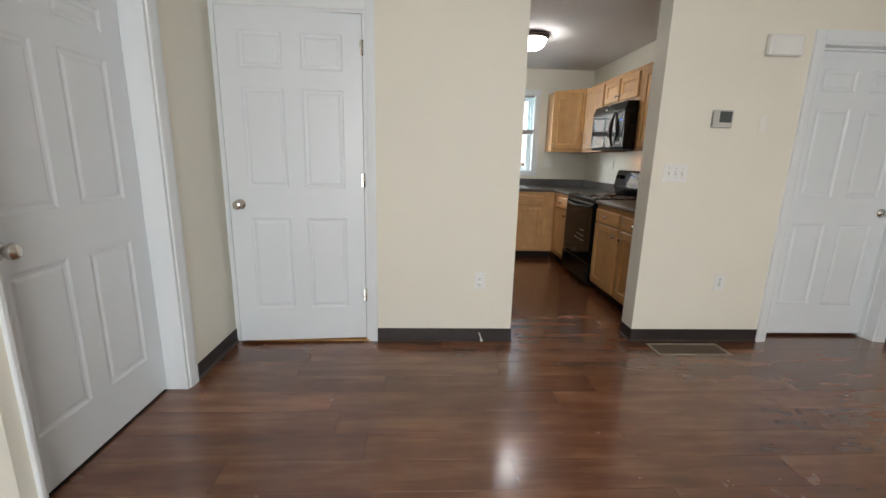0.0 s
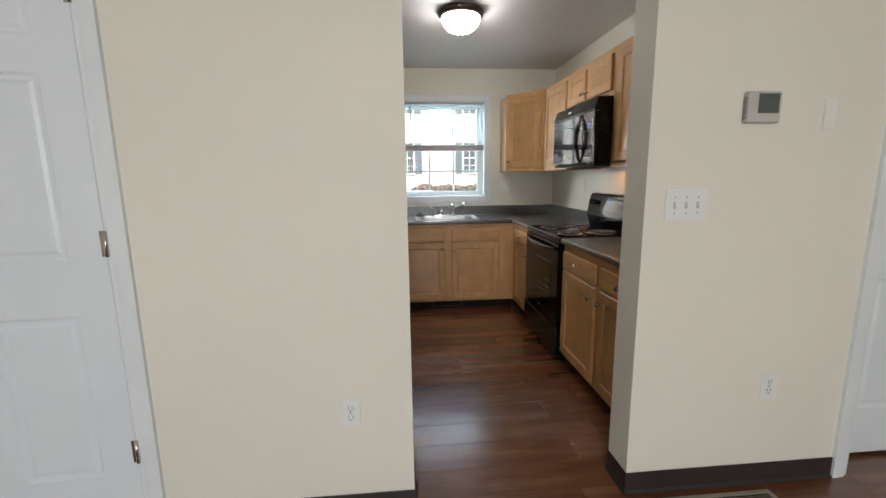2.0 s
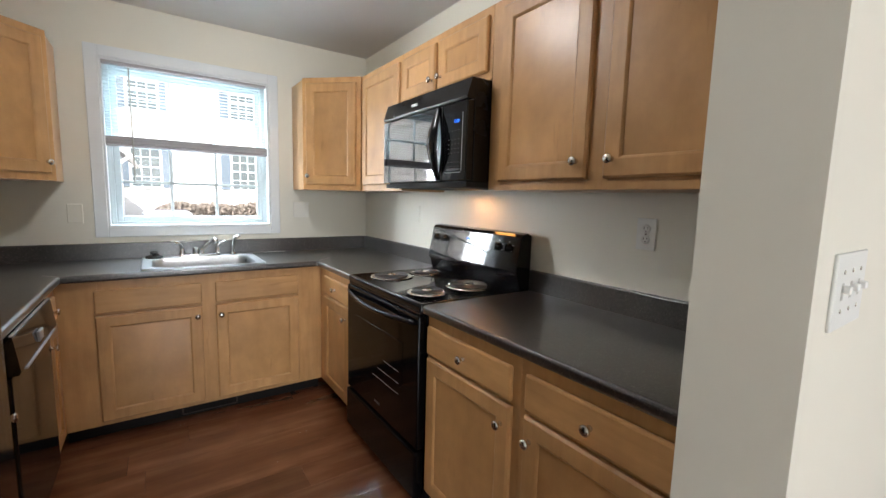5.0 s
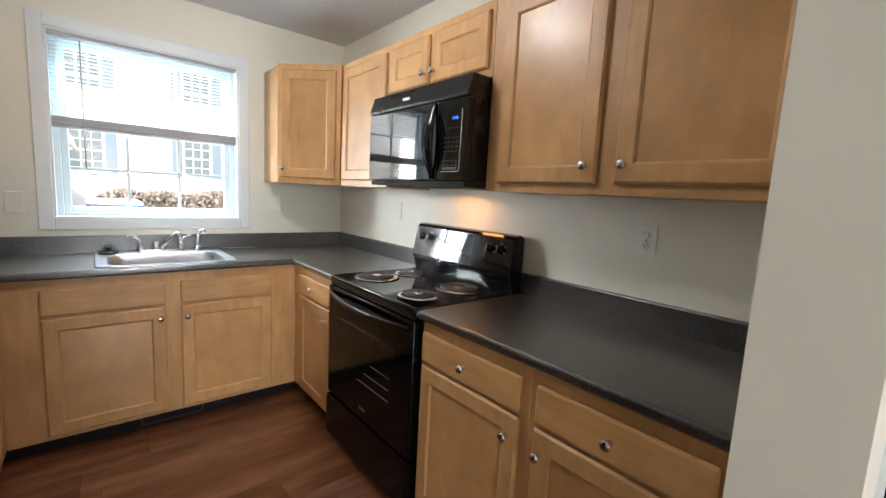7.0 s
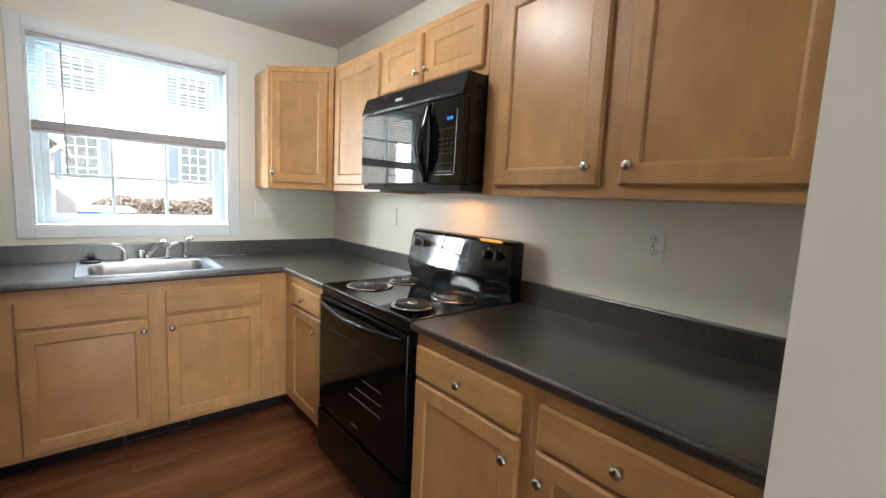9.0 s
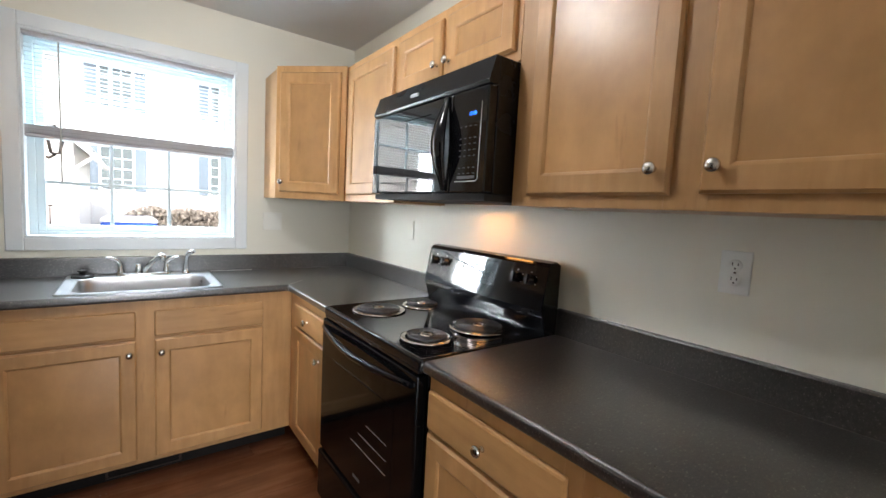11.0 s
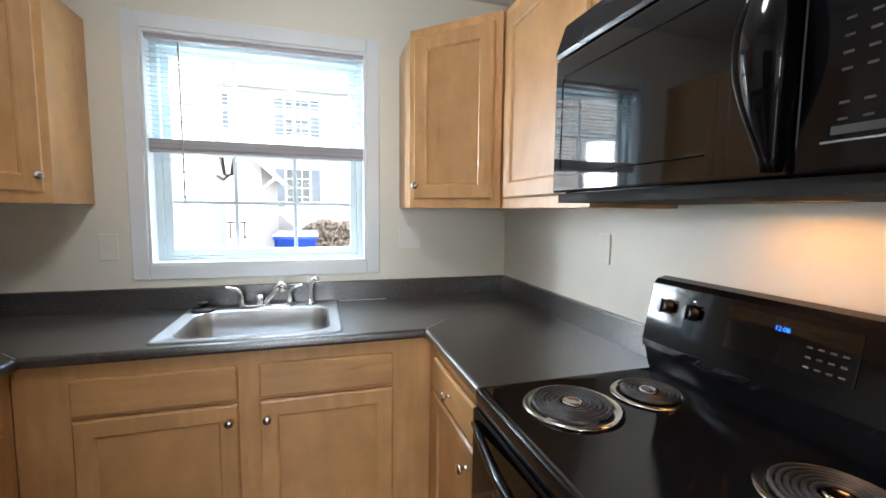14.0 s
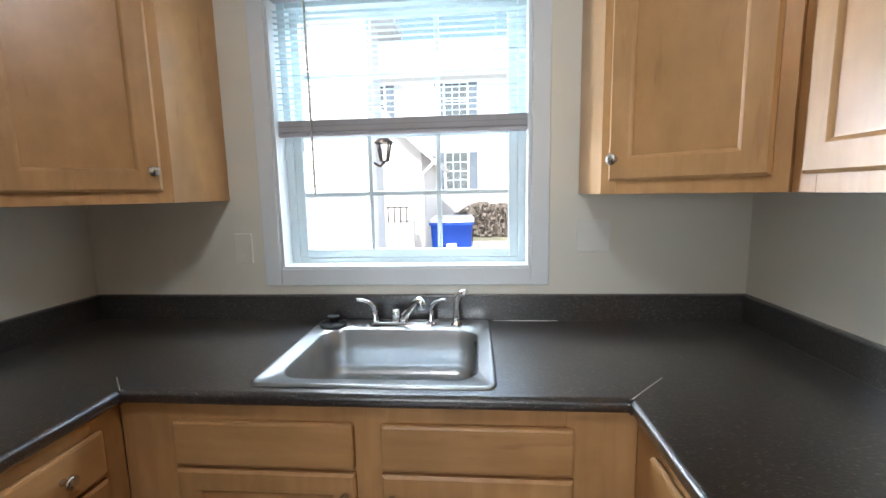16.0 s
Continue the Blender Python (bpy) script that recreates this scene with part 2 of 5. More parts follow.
def lathe(bm, prof, m=Matrix(), seg=24):
    """Turns the profile (radius, height) round z, then moves it by m."""
    rings = []
    for r, z in prof:
        rings.append([bm.verts.new(m @ Vector((max(r, 1e-5) * math.cos(2 * math.pi * k / seg), max(r, 1e-5) * math.sin(2 * math.pi * k / seg), z))) for k in range(seg)])
    for a, b in zip(rings, rings[1:]):
        for k in range(seg):
            f = bm.faces.new((a[k], a[(k + 1) % seg], b[(k + 1) % seg], b[k]))
            f.smooth = True
    for ring in (rings[0], rings[-1]):
        bm.faces.new(ring)
    return bm


def tube(bm, pts, r, seg=10):
    """A round rod along the points; r is one radius or one a point."""
    pts = [Vector(p) for p in pts]
    rad = r if isinstance(r, (list, tuple)) else [r] * len(pts)
    rings, side = [], None
    for k, p in enumerate(pts):
        d = (pts[min(k + 1, len(pts) - 1)] - pts[max(k - 1, 0)]).normalized()
        if side is None:
            side = d.orthogonal().normalized()
        side = (side - d * side.dot(d)).normalized()
        up = d.cross(side)
        rings.append([bm.verts.new(p + rad[k] * (side * math.cos(2 * math.pi * j / seg) + up * math.sin(2 * math.pi * j / seg))) for j in range(seg)])
    for a, b in zip(rings, rings[1:]):
        for j in range(seg):
            f = bm.faces.new((a[j], a[(j + 1) % seg], b[(j + 1) % seg], b[j]))
            f.smooth = True
    bm.faces.new(rings[0])
    bm.faces.new(rings[-1])
    return bm


def prism(bm, outline, z0, z1, axis="z"):
    """An outline of (a, b) pushed from z0 to z1 along the axis: z takes (x, y), x takes (y, z)."""
    at = (lambda a, b, c: (a, b, c)) if axis == "z" else (lambda a, b, c: (c, a, b))
    lo, hi = [bm.verts.new(at(a, b, z0)) for a, b in outline], [bm.verts.new(at(a, b, z1)) for a, b in outline]
    bm.faces.new(lo)
    bm.faces.new(hi)
    for k in range(len(outline)):
        j = (k + 1) % len(outline)
        bm.faces.new((lo[k], lo[j], hi[j], hi[k]))
    return bm


def ring_panel(bm, x0, x1, z0, z1, steps, close=True):
    """Nested rectangles in the plane y, each step (inset, y), joined into a moulded panel that faces -y."""
    loops = []
    for s, y in steps:
        loops.append([bm.verts.new(p) for p in ((x0 + s, y, z0 + s), (x1 - s, y, z0 + s), (x1 - s, y, z1 - s), (x0 + s, y, z1 - s))])
    for a, b in zip(loops, loops[1:]):
        for k in range(4):
            bm.faces.new((a[k], a[(k + 1) % 4], b[(k + 1) % 4], b[k]))
    if close:
        bm.faces.new(loops[-1])


def slab(bm, w, h, t, panels=(), steps=(), edge=0.004, close=True):
    """A door slab from (0, 0, 0) to (w, t, h), front at y=0, with moulded panels (x0, x1, z0, z1) and eased front edges."""
    xs = sorted({edge, w - edge, *[v for p in panels for v in p[:2]]})
    zs = sorted({edge, h - edge, *[v for p in panels for v in p[2:]]})
    for a, b in zip(xs, xs[1:]):
        for c, d in zip(zs, zs[1:]):
            if not any(p[0] <= a and b <= p[1] and p[2] <= c and d <= p[3] for p in panels):
                bm.faces.new([bm.verts.new(v) for v in ((a, 0, c), (b, 0, c), (b, 0, d), (a, 0, d))])
    for p in panels:
        ring_panel(bm, *p, steps, close)
    ring_panel(bm, 0, w, 0, h, [(0, t), (0, edge), (edge, 0)], False)
    bm.faces.new([bm.verts.new(v) for v in ((0, t, 0), (0, t, h), (w, t, h), (w, t, 0))])
    bmesh.ops.remove_doubles(bm, verts=bm.verts, dist=1e-5)
    return bm


def finish(bm, name, material):
    bmesh.ops.recalc_face_normals(bm, faces=bm.faces)
    me = bpy.data.meshes.new(name)
    bm.to_mesh(me)
    bm.free()
    me.materials.append(material)
    return me


def part(name, bm, material, parent, label=""):
    """One mesh under a thing or under a part, in its parent's frame."""
    ob = new(name, finish(bm, name, material))
    ob.parent = parent
    return tagged(ob, label)


def struct(name, bm, material, label, category=""):
    return tagged(new(name, finish(bm, name, material)), label, category, kind="structure")


def thing(name, label, category, m=Matrix(), group=""):
    ob = new(name)
    ob.matrix_world = m
    return tagged(ob, label, category, group)


def B(*boxes, b=0.0, seg=1):
    bm = bmesh.new()
    for q in boxes:
        rbox(bm, *q, b, seg)
    return bm


FACE_R, FACE_L = -90, 90          # turns: a front that looks along -x, or along +x
LEFT, RIGHT, FAR, FRONT, BACK = -0.045, 2.50, 6.0, 2.818, 2.973
ROOM_LEFT = -1.095
CEILING = 2.48

# ---- structure: floor, walls, ceiling ----
struct("floor", B((-2.4, 5.1, -2.6, 6.1, -0.11, -0.006)), DARK, "subfloor under brown wood-look planks", "floor")
floor = scene.objects["floor"]
struct("ceiling", B((-2.5, 5.2, -2.7, 6.15, CEILING, CEILING + 0.12)), CEIL, "flat matt white painted ceiling", "ceiling")

D2 = (-1.066, -0.178, 2.140)       # doorway beside the left corner: x, x, height
D3 = (2.740, 3.620, 2.070)         # doorway beside the thermostat
OPEN = (0.829, 1.722)              # opening to the kitchen, up to the ceiling
struct("wall_front", B((ROOM_LEFT - 0.12, D2[0], FRONT, BACK, 0, CEILING), (D2[0], D2[1], FRONT, BACK, D2[2], CEILING), (D2[1], OPEN[0], FRONT, BACK, 0, CEILING)), WALL,
       "cream painted wall between living room and kitchen, with a doorway", "wall")
struct("wall_front", B((OPEN[1], D3[0], FRONT, BACK, 0, CEILING), (D3[0], D3[1], FRONT, BACK, D3[2], CEILING), (D3[1], 5.1, FRONT, BACK, 0, CEILING)), WALL,
       "cream painted wall with thermostat and switches beside a white door", "wall")
D1 = (1.307, 2.202, 2.01)          # doorway in the living room's left wall: y, y, height
struct("wall_left", B((ROOM_LEFT - 0.165, ROOM_LEFT, D1[1], FRONT, 0, CEILING), (ROOM_LEFT - 0.165, ROOM_LEFT, D1[0], D1[1], D1[2], CEILING), (ROOM_LEFT - 0.165, ROOM_LEFT, 1.235, D1[0], 0, CEILING),
                      (ROOM_LEFT - 0.165, ROOM_LEFT, -2.6, 0.2, 0, CEILING), (ROOM_LEFT - 0.165, ROOM_LEFT, 0.2, 1.235, 2.2, CEILING)), WALL, "cream painted wall with a white panelled door", "wall")
struct("wall_stairwell", B((-2.5, -2.4, -0.9, 6.1, 0, CEILING), (-2.4, ROOM_LEFT - 0.165, 0.1, 0.2, 0, CEILING), (-2.4, ROOM_LEFT - 0.165, 1.235, 1.295, 0, CEILING)), WALL, "plain cream stairwell wall", "wall")
struct("wall_right", B((5.0, 5.1, -2.6, FRONT, 0, CEILING)), WALL, "plain cream painted living room wall", "wall")
W2 = (-0.50, 1.70)                 # assumed window behind the walk, unseen: x, x
struct("wall_back", B((-2.4, W2[0], -2.6, -2.48, 0, CEILING), (W2[1], 5.1, -2.6, -2.48, 0, CEILING), (W2[0], W2[1], -2.6, -2.48, 0, 0.75), (W2[0], W2[1], -2.6, -2.48, 2.25, CEILING)),
       WALL, "cream painted living room wall with a wide window", "wall")
struct("wall_kitchen", B((LEFT - 0.12, LEFT, BACK, FAR, 0, CEILING)), WALL, "cream painted kitchen wall behind the refrigerator", "wall")
struct("wall_kitchen", B((RIGHT, RIGHT + 0.12, BACK, FAR, 0, CEILING)), WALL, "cream painted kitchen wall behind the range", "wall")
struct("wall_closet", B((-1.4, LEFT - 0.12, 3.7, 3.8, 0, CEILING), (RIGHT + 0.12, 5.1, 4.2, 4.3, 0, CEILING), (5.0, 5.1, BACK, 4.2, 0, CEILING), (-1.5, -1.4, BACK, 3.8, 0, CEILING)),
       WALL, "plain closet walls behind the doors", "wall")
WX0, WX1, WZ0, WZ1 = 0.757, 1.722, 1.118, 2.145
struct("wall_far", B((LEFT - 0.12, WX0, FAR, FAR + 0.15, 0, CEILING), (WX1, RIGHT + 0.12, FAR, FAR + 0.15, 0, CEILING), (WX0, WX1, FAR, FAR + 0.15, 0, WZ0), (WX0, WX1, FAR, FAR + 0.15, WZ1, CEILING)),
       WALL, "cream painted kitchen wall with the window over the sink", "wall")


# vinyl base with a small toe along the floor
def baseboard(points, label="dark brown vinyl wall base"):
    """Along the wall from point to point, the room at the left of the way."""
    for (xa, ya), (xb, yb) in zip(points, points[1:]):
        d = Vector((xb - xa, yb - ya, 0))
        bm = prism(bmesh.new(), [(0, 0), (0, 0.092), (0.003, 0.095), (0.005, 0.092), (0.005, 0.014), (0.014, 0.004), (0.014, 0)], 0, d.length, "x")
        ob = struct("baseboard", bm, BASE, label, "baseboard")
        ob.matrix_world = Matrix.Translation((xa, ya, 0)) @ Matrix.Rotation(math.atan2(d.y, d.x), 4, "Z")


baseboard([(OPEN[0], FRONT), (D2[1] + 0.058, FRONT)])
baseboard([(D3[0] - 0.062, FRONT), (OPEN[1] - 0.005, FRONT)])
baseboard([(OPEN[0], BACK), (OPEN[0], FRONT - 0.005)])
baseboard([(OPEN[1], FRONT - 0.005), (OPEN[1], BACK)])
baseboard([(5.0, FRONT), (D3[1] + 0.062, FRONT)])
baseboard([(ROOM_LEFT, FRONT), (ROOM_LEFT, D1[1] + 0.062)])


# ---- doors ----
PANEL_STEPS = [(0, 0), (0.010, 0.006), (0.022, 0.007), (0.034, 0.002), (0.045, 0.0015)]


def knob(parent, x, z, y=0.0):
    bm = lathe(bmesh.new(), [(0.032, 0), (0.033, 0.004), (0.026, 0.009), (0.013, 0.014), (0.012, 0.032), (0.022, 0.040), (0.029, 0.052), (0.028, 0.064), (0.018, 0.071), (0.004, 0.073)],
               pose(x, y, z, 90, 0, 0), 28)
    part("door_handle", bm, SATIN, parent, "satin nickel round door knob")


def hinge(parent, x, z, y=0.0):
    bm = tube(bmesh.new(), [(x, y - 0.005, z - 0.045), (x, y - 0.005, z + 0.045)], 0.007)
    rbox(bm, x - 0.018, x + 0.016, y - 0.002, y + 0.001, z - 0.044, z + 0.044)
    part("hinge", bm, SATIN, parent, "satin nickel hinge")


def panel_door(name, label, w, h, m, handle_x, hinge_x=None, k=1.0):
    """A six-panel door; k stretches the panels' heights."""
    d = tagged(new(name), label, "door", kind="structure")
    d.matrix_world = m
    sx, mid = 0.118, 0.105
    pw = (w - 2 * sx - mid) / 2
    rows = [(0.235 * k, 0.865 * k), (1.065 * k, 1.68 * k), (1.79 * k, h - 0.12)]
    panels = [(x, x + pw, a, b) for a, b in rows for x in (sx, sx + pw + mid)]
    part("door_leaf", slab(bmesh.new(), w, h, 0.035, panels, PANEL_STEPS, 0.002), DOORP, d)
    knob(d, handle_x, 0.955 * k)
    if hinge_x is not None:
        for z in (0.32, 1.12 * k, h - 0.19):
            hinge(d, hinge_x, z)
    return d


def casing(name, x0, x1, h, m, w=0.066, sides=(1, 1, 1), t=0.016):
    """White casing round a doorway from x0 to x1, proud of the wall at y=0."""
    frame_ob = tagged(new(name), "white painted door casing", "door frame", kind="structure")
    frame_ob.matrix_world = m
    prof = [(0, 0), (0, -t * 0.55), (0.010, -t * 0.75), (w * 0.7, -t), (w, -t), (w, 0)]
    if sides[0]:
        part("casing", prism(bmesh.new(), [(x0 - a, b) for a, b in prof], 0, h + w), TRIM, frame_ob)
    if sides[1]:
        part("casing", prism(bmesh.new(), [(x1 + a, b) for a, b in prof], 0, h + w), TRIM, frame_ob)
    if sides[2]:
        part("casing", prism(bmesh.new(), [(b, h + a) for a, b in prof], x0, x1, "x"), TRIM, frame_ob)
    return frame_ob


def jamb(frame_ob, x0, x1, h, y1, t=0.018, stop=None):
    part("jamb", B((x0 - 0.001, x0 + t, 0, y1, 0, h)), TRIM, frame_ob)
    part("jamb", B((x1 - t, x1 + 0.001, 0, y1, 0, h)), TRIM, frame_ob)
    part("jamb", B((x0 + t, x1 - t, 0, y1, h - t, h + 0.001)), TRIM, frame_ob)
    if stop:
        part("stop", B((x0 + t, x0 + t + 0.012, stop, stop + 0.03, 0, h - t), (x1 - t - 0.012, x1 - t, stop, stop + 0.03, 0, h - t), (x0 + t, x1 - t, stop, stop + 0.03, h - t - 0.012, h - t)), TRIM, frame_ob)


# door in the front wall, beside the left corner, a little ajar, hinged at its right
c2 = casing("door_frame", D2[0], D2[1], D2[2], pose(0, FRONT, 0), w=0.058, sides=(0, 1, 1))
part("casing", B((ROOM_LEFT + 0.001, D2[0], -0.014, 0, 0, D2[2] + 0.058)), TRIM, c2)
jamb(c2, D2[0], D2[1], D2[2], 0.16, stop=0.05)
w2 = D2[1] - D2[0] - 0.042
hx = D2[1] - 0.021
m2 = pose(hx, FRONT + 0.002, 0.022) @ Matrix.Rotation(radians(4.2), 4, "Z") @ Matrix.Translation((-w2, 0, 0))
panel_door("door_1", "white six-panel door standing slightly ajar in its frame", w2, D2[2] - 0.045, m2, 0.065, w2 + 0.003, 0.985)
struct("threshold", B((D2[0], D2[1], FRONT - 0.01, BACK, 0.0, 0.008), b=0.002), MAPLE_H, "narrow wooden threshold strip under the white door", "threshold")

# door beside the thermostat, set back in its frame
c3 = casing("door_frame", D3[0], D3[1], D3[2], pose(0, FRONT, 0))
jamb(c3, D3[0], D3[1], D3[2], 0.16, stop=0.07)
w3 = D3[1] - D3[0] - 0.042
panel_door("door_2", "closed white six-panel door set back in its frame", w3, D3[2] - 0.045, pose(D3[0] + 0.021, FRONT + 0.102, 0.022), w3 - 0.065, None, 0.985)

# door in the left wall
c1 = casing("door_frame", -D1[1], -D1[0], D1[2], pose(ROOM_LEFT, D1[0] + D1[1], 0, 0, 0, 90), sides=(0, 1, 1))
part("casing", B((-D1[1] - 0.020, -D1[1], -0.016, 0, 0, D1[2] + 0.066), b=0.003), TRIM, c1)
jamb(c1, -D1[1], -D1[0], D1[2], 0.165)
w1 = D1[1] - D1[0] - 0.042
panel_door("door_3", "closed white six-panel entry door with a round knob", w1, D1[2] - 0.03, pose(ROOM_LEFT - 0.113, D1[0] + 0.021, 0.012, 0, 0, 90), 0.105, None, 0.985)

# carpeted stairs beyond the left wall
stairs = tagged(new("stairs"), "beige carpeted stairs going up beyond the doorway", "stairs", kind="structure")
for k in range(4):
    part("step", B((-1.20 - 0.26 * (k + 1), -1.20 - 0.26 * k, 0.205, 1.230, -0.004, 0.18 * (k + 1)), b=0.02, seg=2), CARPET, stairs)

# unseen window behind the walk, assumed from the room's daylight
w_b = tagged(new("window_2"), "wide white-framed living room window, unseen, assumed from the daylight", "window", kind="structure")
xm = (W2[0] + W2[1]) / 2
part("window_frame", B((W2[0], W2[0] + 0.05, -2.60, -2.5, 0.75, 2.25), (W2[1] - 0.05, W2[1], -2.60, -2.5, 0.75, 2.25), (W2[0] + 0.05, W2[1] - 0.05, -2.60, -2.5, 0.75, 0.80), (W2[0] + 0.05, W2[1] - 0.05, -2.60, -2.5, 2.20, 2.25), (xm - 0.02, xm + 0.02, -2.60, -2.5, 0.80, 2.20)), VINYL, w_b)
for xa, xb in ((W2[0] + 0.05, xm - 0.02), (xm + 0.02, W2[1] - 0.05)):
    part("pane", B((xa, xb, -2.57, -2.565, 0.80, 2.20)), PANE, w_b).visible_shadow = False

# ---- kitchen window ----
win = tagged(new("window_1"), "white double-hung vinyl window with six panes a sash", "window", kind="structure")
cw = 0.066
part("casing", B((WX0 - cw, WX0, FAR - 0.016, FAR, WZ0 - cw, WZ1 + cw), b=0.003), TRIM, win)
part("casing", B((WX1, WX1 + cw, FAR - 0.016, FAR, WZ0 - cw, WZ1 + cw), b=0.003), TRIM, win)
part("casing", B((WX0, WX1, FAR - 0.015, FAR, WZ1, WZ1 + cw), b=0.003), TRIM, win)
part("casing", B((WX0, WX1, FAR - 0.015, FAR, WZ0 - cw, WZ0), b=0.003), TRIM, win)
part("window_sill", B((WX0 + 0.002, WX1 - 0.002, FAR - 0.012, FAR + 0.07, WZ0 - 0.003, WZ0 + 0.010), b=0.003), TRIM, win)
part("jamb", B((WX0 + 0.001, WX0 + 0.012, FAR - 0.010, FAR + 0.07, WZ0 + 0.01, WZ1 - 0.001)), TRIM, win)
part("jamb", B((WX1 - 0.012, WX1 - 0.001, FAR - 0.010, FAR + 0.07, WZ0 + 0.01, WZ1 - 0.001)), TRIM, win)
part("jamb", B((WX0 + 0.012, WX1 - 0.012, FAR - 0.010, FAR + 0.07, WZ1 - 0.012, WZ1 - 0.001)), TRIM, win)
FX0, FX1, FZ0, FZ1 = WX0 + 0.002, WX1 - 0.002, WZ0 + 0.001, WZ1 - 0.002
part("window_frame", B((FX0, FX0 + 0.040, 6.071, 6.15, FZ0, FZ1), (FX1 - 0.040, FX1, 6.071, 6.15, FZ0, FZ1), (FX0 + 0.04, FX1 - 0.04, 6.071, 6.15, FZ0, FZ0 + 0.028), (FX0 + 0.04, FX1 - 0.04, 6.071, 6.15, FZ1 - 0.035, FZ1), b=0.002), VINYL, win)


def sash(y, z0, z1, label):
    x0, x1, r = FX0 + 0.040, FX1 - 0.040, 0.034
    s = part("sash", B((x0, x0 + r, y, y + 0.028, z0, z1), (x1 - r, x1, y, y + 0.028, z0, z1), (x0 + r, x1 - r, y, y + 0.028, z0, z0 + r), (x0 + r, x1 - r, y, y + 0.028, z1 - r, z1), b=0.002), VINYL, win, label)
    gx0, gx1, gz0, gz1 = x0 + r, x1 - r, z0 + r, z1 - r
    xs, zm = [gx0 + (gx1 - gx0) * k / 3 for k in range(4)], (gz0 + gz1) / 2
    for x in xs[1:3]:
        part("muntin", B((x - 0.009, x + 0.009, y + 0.006, y + 0.021, gz0, gz1), b=0.002), VINYL, s)
    part("muntin", B((gx0, gx1, y + 0.0055, y + 0.0215, zm - 0.009, zm + 0.009), b=0.002), VINYL, s)
    for a, b in zip(xs, xs[1:]):
        for c, d in ((gz0, zm), (zm, gz1)):
            part("pane", B((a, b, y + 0.013, y + 0.0145, c, d)), PANE, s).visible_shadow = False


sash(6.078, FZ0 + 0.028, 1.660, "lower window sash with six panes")
sash(6.110, 1.626, FZ1 - 0.035, "upper window sash with six panes")

# mini blind, half raised
blind = thing("window_blind", "half-raised white mini blind with a mauve-grey bottom rail", "window blind", pose(WX0, 6.032, 1.62))
BW = WX1 - WX0 - 0.016
part("headrail", B((0.008, BW + 0.006, -0.022, 0.018, 0.496, 0.520), b=0.004), RAILM, blind, "mauve-grey head rail")
part("bottom_rail", B((0.010, BW + 0.004, -0.016, 0.012, 0.004, 0.020), b=0.004), RAILM, blind, "mauve-grey bottom rail")
for k in range(13):
    part("slat", B((0.010, BW + 0.004, -0.014, 0.011, 0.022 + 0.0033 * k, 0.0242 + 0.0033 * k)), STACK if k % 6 else RAILM, blind, "gathered blind slat")
sl = bmesh.new()
for a, b in ((0, 1), (1, 2), (2, 3)):
    ys = [-0.0125, -0.004, 0.004, 0.0125]
    zs_ = [-0.0035, 0.0005, 0.0012, 0.0018]
    sl.faces.new([sl.verts.new(v) for v in ((0.012, ys[a], zs_[a]), (BW + 0.002, ys[a], zs_[a]), (BW + 0.002, ys[b], zs_[b]), (0.012, ys[b], zs_[b]))])
bmesh.ops.remove_doubles(sl, verts=sl.verts, dist=1e-5)
bmesh.ops.solidify(sl, geom=sl.faces[:], thickness=0.0006)
slat_mesh = finish(sl, "slat", SLAT)
for k in range(20):
    s = new("slat", slat_mesh)
    s.parent, s.location, s.rotation_euler = blind, (0, 0, 0.066 + 0.0208 * k), (radians(-8), 0, 0)
part("wand", tube(bmesh.new(), [(0.147, -0.030, 0.482), (0.148, -0.030, 0.1), (0.149, -0.031, -0.215)], 0.0042, 6), GREYP, blind, "clear grey tilt wand")
for x in (0.12, BW / 2, BW - 0.11):
    part("ladder_cord", tube(bmesh.new(), [(x, -0.0135, 0.02), (x, -0.0135, 0.48)], 0.0009, 4), SLAT, blind)


# ---- kitchen cabinets ----
def cab_knob(parent, x, z, y):
    bm = lathe(bmesh.new(), [(0.008, 0), (0.0085, 0.002), (0.0055, 0.006), (0.0055, 0.013), (0.011, 0.018), (0.0155, 0.022), (0.0155, 0.026), (0.011, 0.030), (0.003, 0.0315)],
               pose(x, y, z, 90, 0, 0), 20)
    part("knob", bm, SATIN, parent, "satin nickel knob")


def cab_door(parent, x0, x1, z0, z1, knob_at=None, y=-0.019):
    """A framed door with a recessed flat panel."""
    w, h, s = x1 - x0, z1 - z0, 0.056
    steps = [(0, 0), (0.003, 0.0015), (0.007, 0.0045), (0.009, 0.008)]
    bm = slab(bmesh.new(), w, h, 0.018, [(s, w - s, s, h - s)], steps, 0.007, close=False)
    bmesh.ops.translate(bm, verts=bm.verts, vec=(x0, y, z0))
    d = part("door", bm, MAPLE_V, parent)
    part("panel", B((x0 + s + 0.0085, x1 - s - 0.0085, y + 0.008, y + 0.015, z0 + s + 0.0085, z1 - s - 0.0085)), PANELW, d, "recessed flat maple panel")
    if knob_at:
        cab_knob(d, knob_at[0], knob_at[1], y)
    return d


def cab_drawer(parent, x0, x1, z0, z1, with_knob=True, name="drawer_front", y=-0.019):
    d = part(name, B((x0, x1, y, y + 0.018, z0, z1), b=0.008, seg=2), MAPLE_H, parent)
    if with_knob:
        cab_knob(d, (x0 + x1) / 2, (z0 + z1) / 2, y)
    return d


